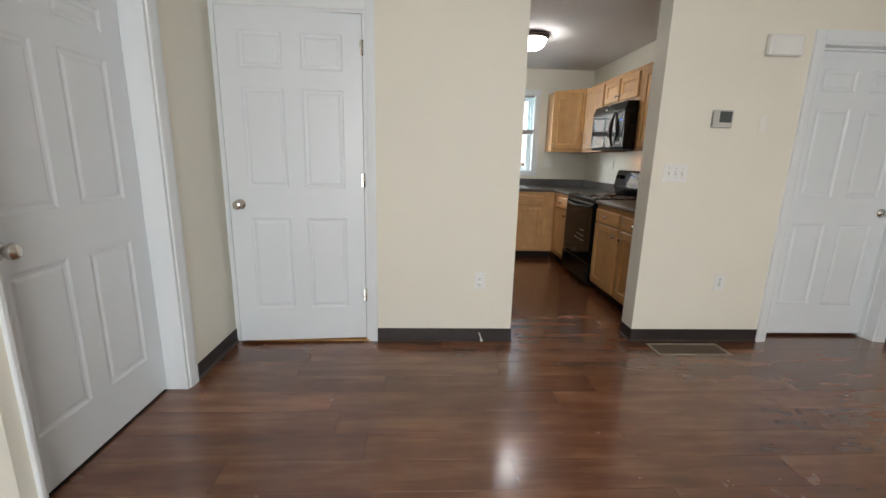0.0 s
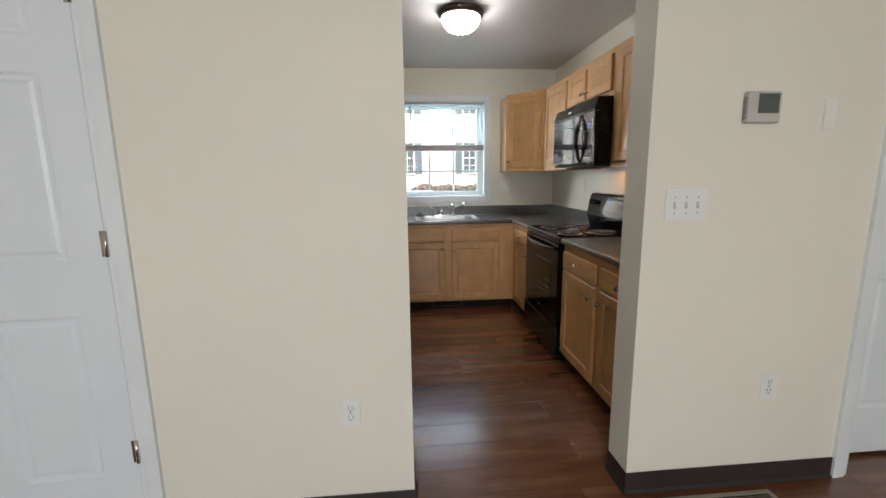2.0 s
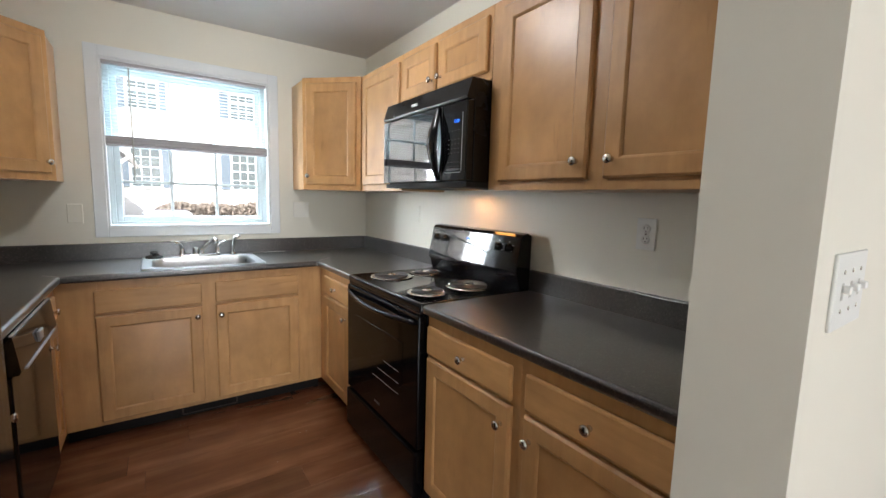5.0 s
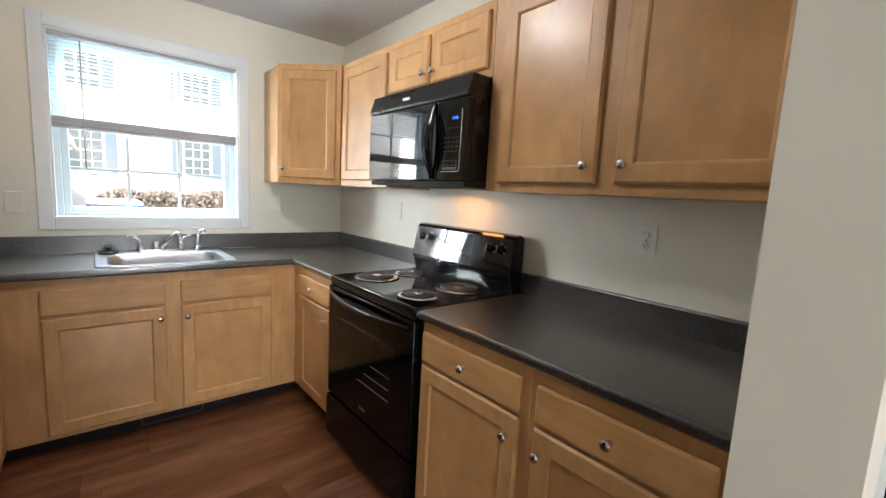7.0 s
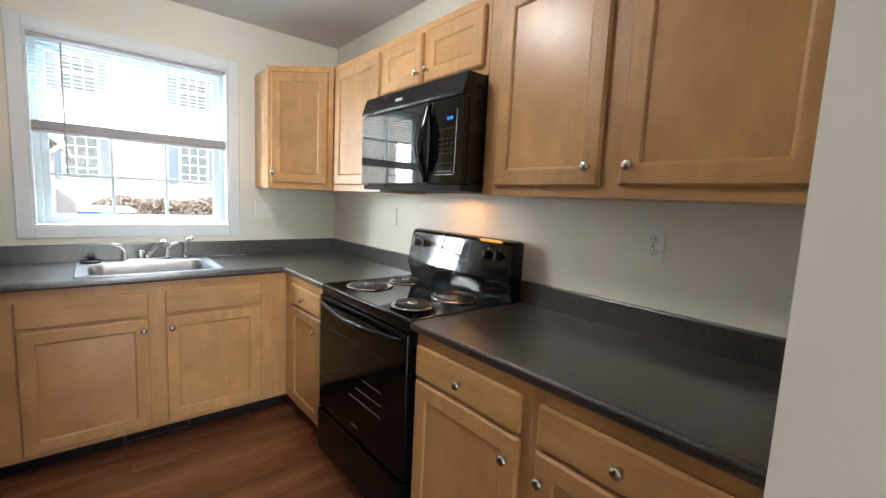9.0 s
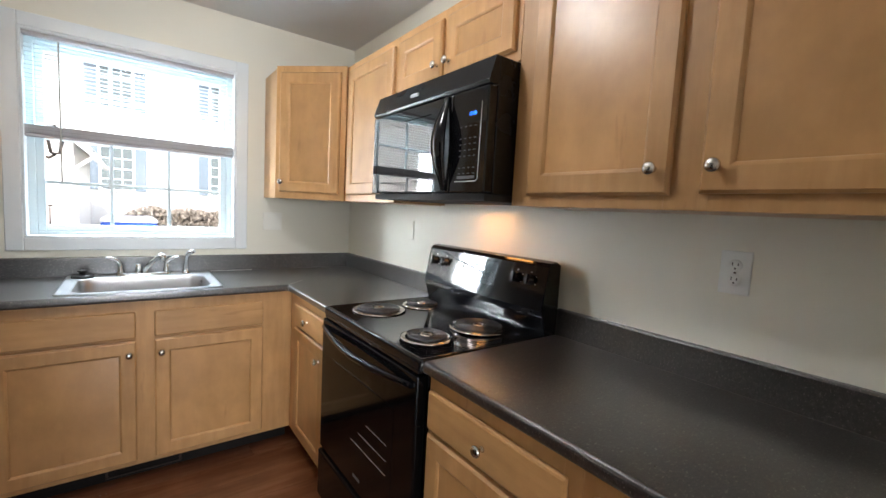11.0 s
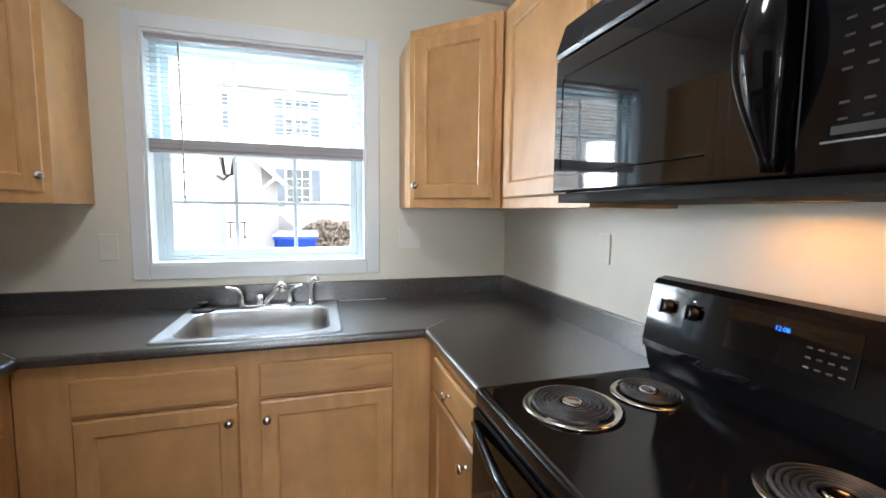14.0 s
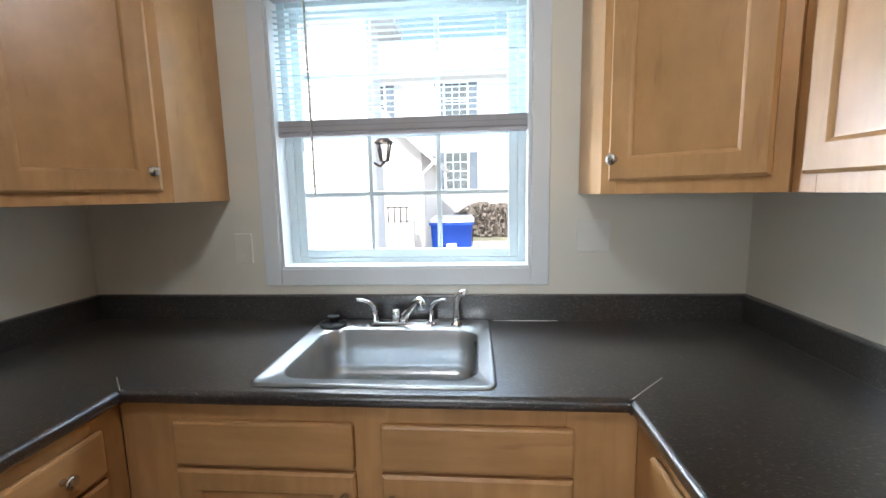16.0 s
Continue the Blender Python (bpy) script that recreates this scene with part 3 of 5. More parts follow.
def cab_body(parent, w, h, d, stiles=(), rails=(), z0=0.0, toe=False, hollow=False):
    """Carcass and face frame: stiles (x0, x1) over the full height, rails (x0, x1, z0, z1) between."""
    if hollow:
        part("body", B((0, 0.016, 0.019, d, z0, h), (w - 0.016, w, 0.019, d, z0, h), (0.016, w - 0.016, d - 0.01, d, z0, h), (0.016, w - 0.016, 0.019, d - 0.01, z0, z0 + 0.016)), PANELW, parent)
    else:
        part("body", B((0.0, w, 0.019, d, z0, h)), PANELW, parent)
    bm = bmesh.new()
    for a, b in stiles:
        rbox(bm, a, b, 0, 0.0188, z0, h, 0.0008)
    for r in rails:
        rbox(bm, r[0], r[1], 0.0004, 0.0186, r[2], r[3])
    part("face_frame", bm, MAPLE_V, parent)
    if toe:
        part("toe_kick", B((0.0, w, 0.075, 0.085, 0.0, z0)), TOE, parent, "dark brown vinyl toe kick")
        part("plinth", B((0.0, w, 0.086, d, 0.0, z0 - 0.002)), DARK, parent)


CT = 0.877          # underside of the countertop
BZ = 0.088          # underside of the base cabinets

# window run: sink base with false fronts
sx0 = 0.566
sink_base = thing("sink_cabinet", "maple sink base cabinet with two doors and false drawer fronts", "kitchen cabinet", pose(sx0, 5.405, 0))
sw = 1.905 - sx0
o = -sx0
cab_body(sink_base, sw, CT, 0.58, [(0, 0.735 + o), (1.188 + o, 1.290 + o), (1.735 + o, sw)],
         [(0.735 + o, 1.188 + o, 0.815, CT), (1.290 + o, 1.735 + o, 0.815, CT), (0.735 + o, 1.188 + o, 0.675, 0.715), (1.290 + o, 1.735 + o, 0.675, 0.715),
          (0.735 + o, 1.188 + o, BZ, 0.125), (1.290 + o, 1.735 + o, BZ, 0.125)], BZ, True, True)
cab_drawer(sink_base, 0.718 + o, 1.203 + o, 0.703, 0.828, False, "false_front")
cab_drawer(sink_base, 1.272 + o, 1.753 + o, 0.703, 0.828, False, "false_front")
cab_door(sink_base, 0.718 + o, 1.203 + o, 0.112, 0.690, (1.177 + o, 0.633))
cab_door(sink_base, 1.272 + o, 1.753 + o, 0.112, 0.690, (1.299 + o, 0.629))

toe_vent = thing("floor_register", "brown metal register set in the toe kick under the sink", "air vent", pose(1.08, 5.478, 0.012))
part("frame", B((0, 0.305, -0.004, 0, 0.064, 0.070), (0, 0.305, -0.004, 0, 0, 0.006), (0, 0.010, -0.004, 0, 0.010, 0.060), (0.295, 0.305, -0.004, 0, 0.010, 0.060), b=0.001), BRONZE, toe_vent)
for k in range(5):
    part("slat", B((0.010, 0.295, -0.003, -0.001, 0.014 + 0.009 * k, 0.018 + 0.009 * k)), TOE, toe_vent)


def base_cab(label, x_face, y_start, width, turn, drawer, door, knob_d, knob_z=0.629, depth=0.59):
    c = thing("base_cabinet", label, "kitchen cabinet", pose(x_face, y_start, 0, 0, 0, turn), "base cabinets")
    a, b = drawer
    cab_body(c, width, CT, depth, [(0, a + 0.017), (b - 0.017, width)], [(a + 0.017, b - 0.017, 0.820, CT), (a + 0.017, b - 0.017, 0.675, 0.715), (a + 0.017, b - 0.017, BZ, 0.125)], BZ, True)
    cab_drawer(c, a, b, 0.714, 0.832)
    cab_door(c, door[0], door[1], 0.112, 0.700, (knob_d, knob_z))
    return c


R0, R1 = 4.812, 4.048        # the range's far and near side along y
base_cab("narrow maple base cabinet with drawer between range and corner", 1.905, 5.404, 5.404 - R0 - 0.002, FACE_R, (5.404 - 5.292, 5.404 - 4.870), (5.404 - 5.292, 5.404 - 4.870), 5.404 - 4.915)
base_cab("maple base cabinet with one drawer and one door beside the range", 1.905, R1 - 0.002, R1 - 3.516, FACE_R, (R1 - 4.034, R1 - 3.546), (R1 - 4.034, R1 - 3.546), R1 - 3.582)
base_cab("maple base cabinet with one drawer and one door beside the opening", 1.905, 3.514, 3.514 - BACK - 0.002, FACE_R, (3.514 - 3.485, 3.514 - 3.020), (3.514 - 3.485, 3.514 - 3.020), 3.514 - 3.455)
base_cab("narrow maple base cabinet with drawer between dishwasher and corner", 0.565, 5.085, 0.3195, FACE_L, (0.020, 0.250), (0.020, 0.250), 0.050)
base_cab("narrow maple base cabinet between refrigerator and dishwasher", 0.565, 4.146, 0.318, FACE_L, (0.020, 0.298), (0.020, 0.298), 0.27)

# ---- countertop with backsplash ----
counter = tagged(new("countertop"), "dark speckled laminate countertop with rounded front edge and backsplash", "countertop", kind="structure")
CE = 0.914


def counter_piece(bm, x0, x1, y0, y1, roll=()):
    """A flat length whose named edges are rolled over."""
    g = bmesh.ops.create_cube(bm, size=1.0, matrix=Matrix.Translation(((x0 + x1) / 2, (y0 + y1) / 2, (CT + CE) / 2)) @ Matrix.Diagonal((x1 - x0, y1 - y0, CE - CT, 1)))
    pick = []
    for e in {e for v in g["verts"] for e in v.link_edges}:
        m_ = (e.verts[0].co + e.verts[1].co) / 2
        lim = {"x0": (0, x0), "x1": (0, x1), "y0": (1, y0), "y1": (1, y1)}
        if abs(m_.z - (CT + CE) / 2) > 0.01 and any(abs(m_[lim[r][0]] - lim[r][1]) < 1e-4 for r in roll):
            pick.append(e)
    if pick:
        bmesh.ops.bevel(bm, geom=pick, offset=0.013, segments=4, profile=0.5, affect="EDGES")


# the sink's cut-out is left free
SX0, SX1, SY0, SY1 = 0.965, 1.545, 5.440, 5.880
EL, ER, EF = 0.600, 1.875, 5.375
for q in ((EL, SX0, EF, FAR - 0.001, ("y0",)), (SX1, ER, EF, FAR - 0.001, ("y0",)), (SX0, SX1, EF, SY0, ("y0",)), (SX0, SX1, SY1, FAR - 0.001),
          (ER, RIGHT - 0.001, R0 + 0.002, EF, ("x0",)), (ER, RIGHT - 0.001, EF, FAR - 0.001), (ER, RIGHT - 0.001, BACK + 0.001, R1 - 0.002, ("x0",)),
          (LEFT + 0.001, EL, 4.145, EF, ("x1",)), (LEFT + 0.001, EL, EF, FAR - 0.001)):
    bm = bmesh.new()
    counter_piece(bm, *q)
    part("worktop", bm, COUNTER, counter)
SPL = 1.014
SP = [(0, CE - 0.001), (-0.020, CE - 0.001), (-0.020, SPL - 0.006), (-0.018, SPL - 0.002), (-0.014, SPL), (0, SPL)]
for m_, length in ((Matrix.Translation((LEFT + 0.001, FAR - 0.001, 0)), RIGHT - LEFT - 0.002), (pose(RIGHT - 0.001, FAR - 0.0212, 0, 0, 0, -90), FAR - 0.0212 - R0 - 0.002),
                   (pose(RIGHT - 0.001, R1 - 0.002, 0, 0, 0, -90), R1 - 0.003 - BACK), (pose(LEFT + 0.001, 4.145, 0, 0, 0, 90), FAR - 0.0212 - 4.145)):
    bm = prism(bmesh.new(), SP, 0, length, "x")
    bmesh.ops.transform(bm, matrix=m_, verts=bm.verts)
    part("backsplash", bm, COUNTER, counter)
for a, b in (((ER + 0.004, EF + 0.004), (ER + 0.12, EF + 0.12)), ((EL - 0.004, EF + 0.004), (EL - 0.075, EF + 0.075))):
    part("seam", tube(bmesh.new(), [(a[0], a[1], CE), (b[0], b[1], CE)], 0.0016, 6), SEAM, counter, "worn light mitre seam")
for ya, yb in ((FAR - 0.03, R0 + 0.003), (R1 - 0.003, BACK + 0.002)):
    part("seam", tube(bmesh.new(), [(RIGHT - 0.0225, ya, CE + 0.0005), (RIGHT - 0.0225, yb, CE + 0.0005)], 0.0007, 6), SEAMD, counter, "dull joint line along the backsplash")
part("seam", tube(bmesh.new(), [(1.58, FAR - 0.0235, CE + 0.001), (1.82, FAR - 0.0235, CE + 0.001)], 0.0018, 6), PLAST, counter, "white caulk line")

# ---- sink, tap, sprayer, stopper ----
sink = thing("kitchen_sink", "drop-in stainless steel single-bowl sink", "sink", pose(0, 0, CE))
RX0, RX1, RY0, RY1 = 0.918, 1.568, 5.412, 5.975


def rrect(bm, x0, x1, y0, y1, z, r, n=6):
    pts = []
    for cx, cy, a0 in ((x1 - r, y1 - r, 0), (x0 + r, y1 - r, 90), (x0 + r, y0 + r, 180), (x1 - r, y0 + r, 270)):
        for k in range(n + 1):
            a = radians(a0 + 90 * k / n)
            pts.append(bm.verts.new((cx + r * math.cos(a), cy + r * math.sin(a), z)))
    return pts


def loft(bm, loops, cap=True):
    for a, b in zip(loops, loops[1:]):
        for k in range(len(a)):
            f = bm.faces.new((a[k], a[(k + 1) % len(a)], b[(k + 1) % len(a)], b[k]))
            f.smooth = True
    if cap:
        bm.faces.new(loops[-1]).smooth = True


bm = bmesh.new()
bx0, bx1, by0, by1 = 0.974, 1.520, 5.462, 5.862
loft(bm, [rrect(bm, RX0, RX1, RY0, RY1, 0.0005, 0.030), rrect(bm, RX0 + 0.002, RX1 - 0.002, RY0 + 0.002, RY1 - 0.002, 0.006, 0.030),
          rrect(bm, RX0 + 0.010, RX1 - 0.010, RY0 + 0.010, RY1 - 0.010, 0.007, 0.028), rrect(bm, RX0 + 0.016, RX1 - 0.016, RY0 + 0.016, RY1 - 0.016, 0.003, 0.026),
          rrect(bm, bx0 - 0.006, bx1 + 0.006, by0 - 0.006, by1 + 0.006, 0.003, 0.075), rrect(bm, bx0, bx1, by0, by1, -0.003, 0.070),
          rrect(bm, bx0 + 0.008, bx1 - 0.008, by0 + 0.008, by1 - 0.008, -0.12, 0.065), rrect(bm, bx0 + 0.018, bx1 - 0.018, by0 + 0.018, by1 - 0.018, -0.155, 0.055),
          rrect(bm, bx0 + 0.045, bx1 - 0.045, by0 + 0.045, by1 - 0.045, -0.168, 0.04)])
part("basin", bm, STEEL, sink)
part("drain", lathe(bmesh.new(), [(0.045, 0), (0.044, 0.004), (0.034, 0.005), (0.030, -0.002)], pose(1.255, 5.66, -0.167), 24), CHROME, sink, "chrome drain ring")

tap = thing("kitchen_tap", "chrome two-handle kitchen tap with a low spout", "tap", pose(1.245, 5.915, CE + 0.004))
bm = bmesh.new()
loft(bm, [rrect(bm, -0.125, 0.125, -0.025, 0.025, 0.0, 0.024), rrect(bm, -0.125, 0.125, -0.025, 0.025, 0.008, 0.024), rrect(bm, -0.118, 0.118, -0.019, 0.019, 0.013, 0.018)])
part("deck_plate", bm, CHROME, tap)
for s in (-1, 1):
    x = 0.105 * s
    h = part("handle", lathe(bmesh.new(), [(0.018, 0.012), (0.017, 0.022), (0.012, 0.040), (0.011, 0.055), (0.004, 0.060)], Matrix.Translation((x, 0, 0)), 16), CHROME, tap)
    dx = -1
    part("lever", tube(bmesh.new(), [(x, 0, 0.035), (x - 0.002, -0.002, 0.065), (x + dx * 0.018 if s < 0 else x - 0.0 + 0.018, -0.010, 0.088), (x + (dx * 0.045 if s < 0 else 0.045), -0.022, 0.100), (x + (dx * 0.062 if s < 0 else 0.058), -0.028, 0.102)], [0.011, 0.010, 0.008, 0.007, 0.006], 12), CHROME, h)
part("spout", tube(bmesh.new(), [(0.004, 0, 0.010), (0.006, 0, 0.030), (0.014, -0.012, 0.044), (0.040, -0.050, 0.080), (0.066, -0.088, 0.112), (0.078, -0.104, 0.120), (0.084, -0.112, 0.113), (0.086, -0.114, 0.090)], [0.017, 0.016, 0.014, 0.0115, 0.012, 0.0145, 0.0155, 0.0145], 14), CHROME, tap)
part("cap", lathe(bmesh.new(), [(0.017, 0.010), (0.016, 0.040), (0.015, 0.056), (0.010, 0.061)], Matrix.Translation((-0.026, 0, 0)), 16), CHROME, tap)
spray = thing("side_sprayer", "chrome side sprayer on the sink's rim", "tap", pose(1.445, 5.905, CE + 0.004))
part("base", lathe(bmesh.new(), [(0.023, 0), (0.022, 0.006), (0.014, 0.013), (0.012, 0.022)], Matrix(), 16), CHROME, spray)
part("wand", tube(bmesh.new(), [(0, 0, 0.018), (0.001, -0.002, 0.075), (0.003, -0.006, 0.105), (0.014, -0.016, 0.124), (0.040, -0.034, 0.134)], [0.010, 0.011, 0.014, 0.014, 0.010], 12), CHROME, spray)
plug = thing("sink_stopper", "black rubber and metal sink stopper lying on the sink's rim", "sink stopper", pose(0.985, 5.900, CE + 0.003) @ Matrix.Scale(1.3, 4))
part("disc", lathe(bmesh.new(), [(0.036, 0), (0.038, 0.004), (0.034, 0.010), (0.014, 0.013)], Matrix(), 24), RUBBER, plug)
part("grip", lathe(bmesh.new(), [(0.010, 0.012), (0.010, 0.022), (0.017, 0.026), (0.017, 0.030), (0.008, 0.032)], Matrix(), 16), RUBBER, plug)

# ---- wall cabinets ----
UB, UT = 1.388, 2.150


def wall_cab(label, y_start, width, bottom, doors, stiles, knobs):
    """On the right wall, its front looking along -x; doors (x0, x1, z0, z1) from y_start on."""
    c = thing("wall_cabinet", label, "kitchen cabinet", pose(2.195, y_start, 0, 0, 0, FACE_R), "wall cabinets")
    rails = []
    for (a, b), (c0, c1) in zip([(s[1], t[0]) for s, t in zip(stiles, stiles[1:])], [(bottom, UT)] * 9):
        rails += [(a, b, bottom, doors[0][2] + 0.015), (a, b, UT - 0.055, UT)]
    cab_body(c, width, UT, 0.304, stiles, rails, bottom)
    for d, k in zip(doors, knobs):
        cab_door(c, *d, k)
    part("underside", B((0.016, width - 0.016, 0.02, 0.30, bottom - 0.001, bottom - 0.0002)), PANELW, c)
    return c


Y = 5.389
wall_cab("single-door maple wall cabinet between corner unit and microwave", Y, Y - 4.816, UB, [(Y - 5.345, Y - 4.845, 1.425, 2.112)], [(0, Y - 5.325), (Y - 4.865, Y - 4.816)], [(Y - 4.880, 1.482)])
Y = 4.814
wall_cab("short two-door maple wall cabinet above the microwave", Y, Y - 4.046, 1.852, [(Y - 4.800, Y - 4.463, 1.885, 2.112), (Y - 4.432, Y - 4.066, 1.885, 2.112)],
         [(0, Y - 4.785), (Y - 4.48, Y - 4.415), (Y - 4.080, Y - 4.046)], [(Y - 4.485, 1.935), (Y - 4.408, 1.935)])
Y = 4.044
wall_cab("two-door maple wall cabinet beside the microwave", Y, Y - BACK - 0.002, UB, [(Y - 3.972, Y - 3.540, 1.422, 2.112), (Y - 3.475, Y - 3.020, 1.425, 2.112)],
         [(0, Y - 3.965), (Y - 3.555, Y - 3.460), (Y - 3.040, Y - BACK - 0.002)], [(Y - 3.575, 1.482), (Y - 3.442, 1.482)])


def corner_cab(label, sign, x_wall):
    """A corner wall unit with its door across the corner; sign 1: the right-hand corner."""
    c = thing("corner_cabinet", label, "kitchen cabinet", pose(x_wall, FAR, UB), "corner wall cabinets")
    S, D, H = 0.607, 0.304, UT - UB
    k = -sign
    bm = prism(bmesh.new(), [(0.001 * k, -0.001), (S * k, -0.001), (S * k, -D), (D * k, -S), (0.001 * k, -S)], 0, H)
    part("body", bm, PANELW, c)
    L = math.hypot(S - D, S - D)
    # frame of the diagonal front
    a = Vector((S * k, -D, 0)) if sign > 0 else Vector((D * k, -S, 0))
    m = Matrix.Translation(a) @ Matrix.Rotation(radians(-45 if sign > 0 else 45), 4, "Z") @ Matrix.Translation((0, -0.0195, 0))
    bm = bmesh.new()
    for q in ((0.0, 0.045, 0, 0.019, 0, H), (L - 0.045, L, 0, 0.019, 0, H), (0.045, L - 0.045, 0.0004, 0.0186, 0, 0.05), (0.045, L - 0.045, 0.0004, 0.0186, H - 0.055, H)):
        rbox(bm, *q, 0.0008)
    bmesh.ops.transform(bm, matrix=m, verts=bm.verts)
    part("face_frame", bm, MAPLE_V, c)
    d = cab_door(c, 0.030, L - 0.030, 0.037, H - 0.038, (0.052 if sign > 0 else L - 0.052, 0.095))
    for o_ in (d, *d.children):
        for v in o_.data.vertices:
            v.co = m @ v.co
    return c


corner_cab("diagonal maple corner wall cabinet with one door, beside the range wall", 1, RIGHT)
corner_cab("diagonal maple corner wall cabinet with one door, near the refrigerator", -1, LEFT)

# ---- electric range ----
rng = thing("range", "black freestanding electric range with four coil burners", "kitchen range", pose(1.872, R0, 0, 0, 0, FACE_R))
RW = R0 - R1
part("body", B((0.003, RW - 0.003, 0.028, 0.600, 0.03, 0.885), b=0.003), BLACKM, rng)
for x in (0.05, RW - 0.05):
    for y in (0.07, 0.55):
        part("foot", lathe(bmesh.new(), [(0.018, 0), (0.018, 0.008), (0.010, 0.010), (0.010, 0.031)], Matrix.Translation((x, y, 0)), 12), BLACKM, rng)
bm = bmesh.new()
loft(bm, [rrect(bm, 0, RW, -0.006, 0.575, 0.886, 0.012), rrect(bm, 0, RW, -0.006, 0.575, 0.912, 0.012), rrect(bm, 0.004, RW - 0.004, -0.002, 0.571, 0.918, 0.010),
          rrect(bm, 0.012, RW - 0.012, 0.006, 0.565, 0.919, 0.010), rrect(bm, 0.018, RW - 0.018, 0.012, 0.560, 0.9155, 0.010)])
part("cooktop", bm, BLACK, rng, "glossy black enamel cooktop")
door_o = part("oven_door", B((0.004, RW - 0.004, -0.012, 0.026, 0.285, 0.868), b=0.006, seg=2), DOORB, rng, "glossy black oven door")
part("window", B((0.13, RW - 0.13, -0.0135, -0.010, 0.42, 0.72), b=0.001), DOORB, door_o, "dark oven window")
hp = [(0.03 + (RW - 0.06) * k / 16, -0.016 - 0.036 * math.sin(math.pi * k / 16), 0.835 - 0.012 * math.sin(math.pi * k / 16)) for k in range(17)]
for z, xa in ((0.470, 0.33), (0.520, 0.39), (0.575, 0.45)):
    part("rack_rail", B((xa, RW - 0.165, -0.0142, -0.0134, z, z + 0.0022)), MARK, door_o, "oven rack rail showing in the dark window")
part("handle", tube(bmesh.new(), hp, [0.010 + 0.003 * math.sin(math.pi * k / 16) for k in range(17)], 12), BLACK, door_o, "bowed glossy black handle")
part("vent_trim", B((0.01, RW - 0.01, -0.004, 0.02, 0.871, 0.884), b=0.002), BLACKM, rng)
# highlight along the cooktop's raised rear lip, modelled as a chrome strip
part("rear_trim", tube(bmesh.new(), [(0.012, 0.553, 0.9205), (RW - 0.012, 0.553, 0.9205)], 0.0022, 6), CHROME, rng, "glint of the cooktop's rear lip, laid in as a thin chrome strip")
part("badge", B((RW / 2 - 0.028, RW / 2 + 0.028, -0.0135, -0.0115, 0.335, 0.345)), KEYP, door_o, "small grey badge")
part("storage_drawer", B((0.004, RW - 0.004, -0.020, 0.026, 0.060, 0.274), b=0.010, seg=3), DOORB, rng, "glossy black storage drawer")
bg = part("backguard", prism(bmesh.new(), [(0.615, 0.90), (0.560, 0.90), (0.545, 0.925), (0.528, 0.985), (0.520, 0.99), (0.518, 1.010), (0.550, 1.172), (0.562, 1.186), (0.590, 1.192), (0.615, 1.180)], 0.0, RW, "x"), BLACK, rng, "glossy black backguard")
bmesh_b = bmesh.new()
bmesh_b.from_mesh(bg.data)
bmesh.ops.bevel(bmesh_b, geom=[e for e in bmesh_b.edges if len(e.link_faces) == 2 and e.calc_face_angle(0) > 1.2], offset=0.004, segments=2, profile=0.5, affect="EDGES")
bmesh_b.to_mesh(bg.data)
bmesh_b.free()
SLOPE = pose(0, 0.518, 1.010) @ Matrix.Rotation(math.atan2(0.032, 0.162) * -1, 4, "X")


def on_slope(bm):
    bmesh.ops.transform(bm, matrix=SLOPE, verts=bm.verts)
    return bm


for x in (0.068, 0.148, 0.615, 0.685):
    bm = lathe(bmesh.new(), [(0.021, 0), (0.021, 0.004), (0.018, 0.006), (0.017, 0.020), (0.014, 0.023)], pose(x, -0.001, 0.108, 90, 0, 0), 20)
    rbox(bm, x - 0.005, x + 0.005, -0.031, -0.020, 0.088, 0.128, 0.002)
    part("control_knob", on_slope(bm), BLACKM, bg, "black control knob")
    bm = bmesh.new()
    for a in (-120, -60, 0, 60, 120):
        px, pz = x + 0.030 * math.sin(radians(a)), 0.108 + 0.030 * math.cos(radians(a))
        rbox(bm, px - 0.003, px + 0.003, -0.0012, -0.0004, pz - 0.0012, pz + 0.0012)
    tagged(part("dial_marks", on_slope(bm), MARK, bg, "small silver dial marks"), kind="stuff")
part("clock_panel", on_slope(B((0.245, 0.500, -0.0016, 0.0, 0.050, 0.150), b=0.0006)), DGLASS, bg, "dark clock panel")


def digits(text, size, m, material, parent, name="digits"):
    cu = bpy.data.curves.new(name, "FONT")
    cu.body, cu.size, cu.extrude, cu.align_x, cu.align_y = text, size, 0.0004, "CENTER", "CENTER"
    tmp = bpy.data.objects.new(name, cu)
    me = bpy.data.meshes.new_from_object(tmp)
    bpy.data.objects.remove(tmp)
    me.transform(m)
    me.materials.append(material)
    ob = new(name, me)
    ob.parent = parent
    return tagged(ob, "glowing blue clock digits")


digits("12:08", 0.014, SLOPE @ pose(0.365, -0.0022, 0.125, 90, 0, 0), BLUE, bg)
bm = bmesh.new()
for i in range(4):
    for j in range(3):
        rbox(bm, 0.415 + 0.020 * i, 0.425 + 0.020 * i, -0.0021, -0.0017, 0.062 + 0.020 * j, 0.066 + 0.020 * j)
part("key_marks", on_slope(bm), KEYP, bg, "grey touch-key marks")


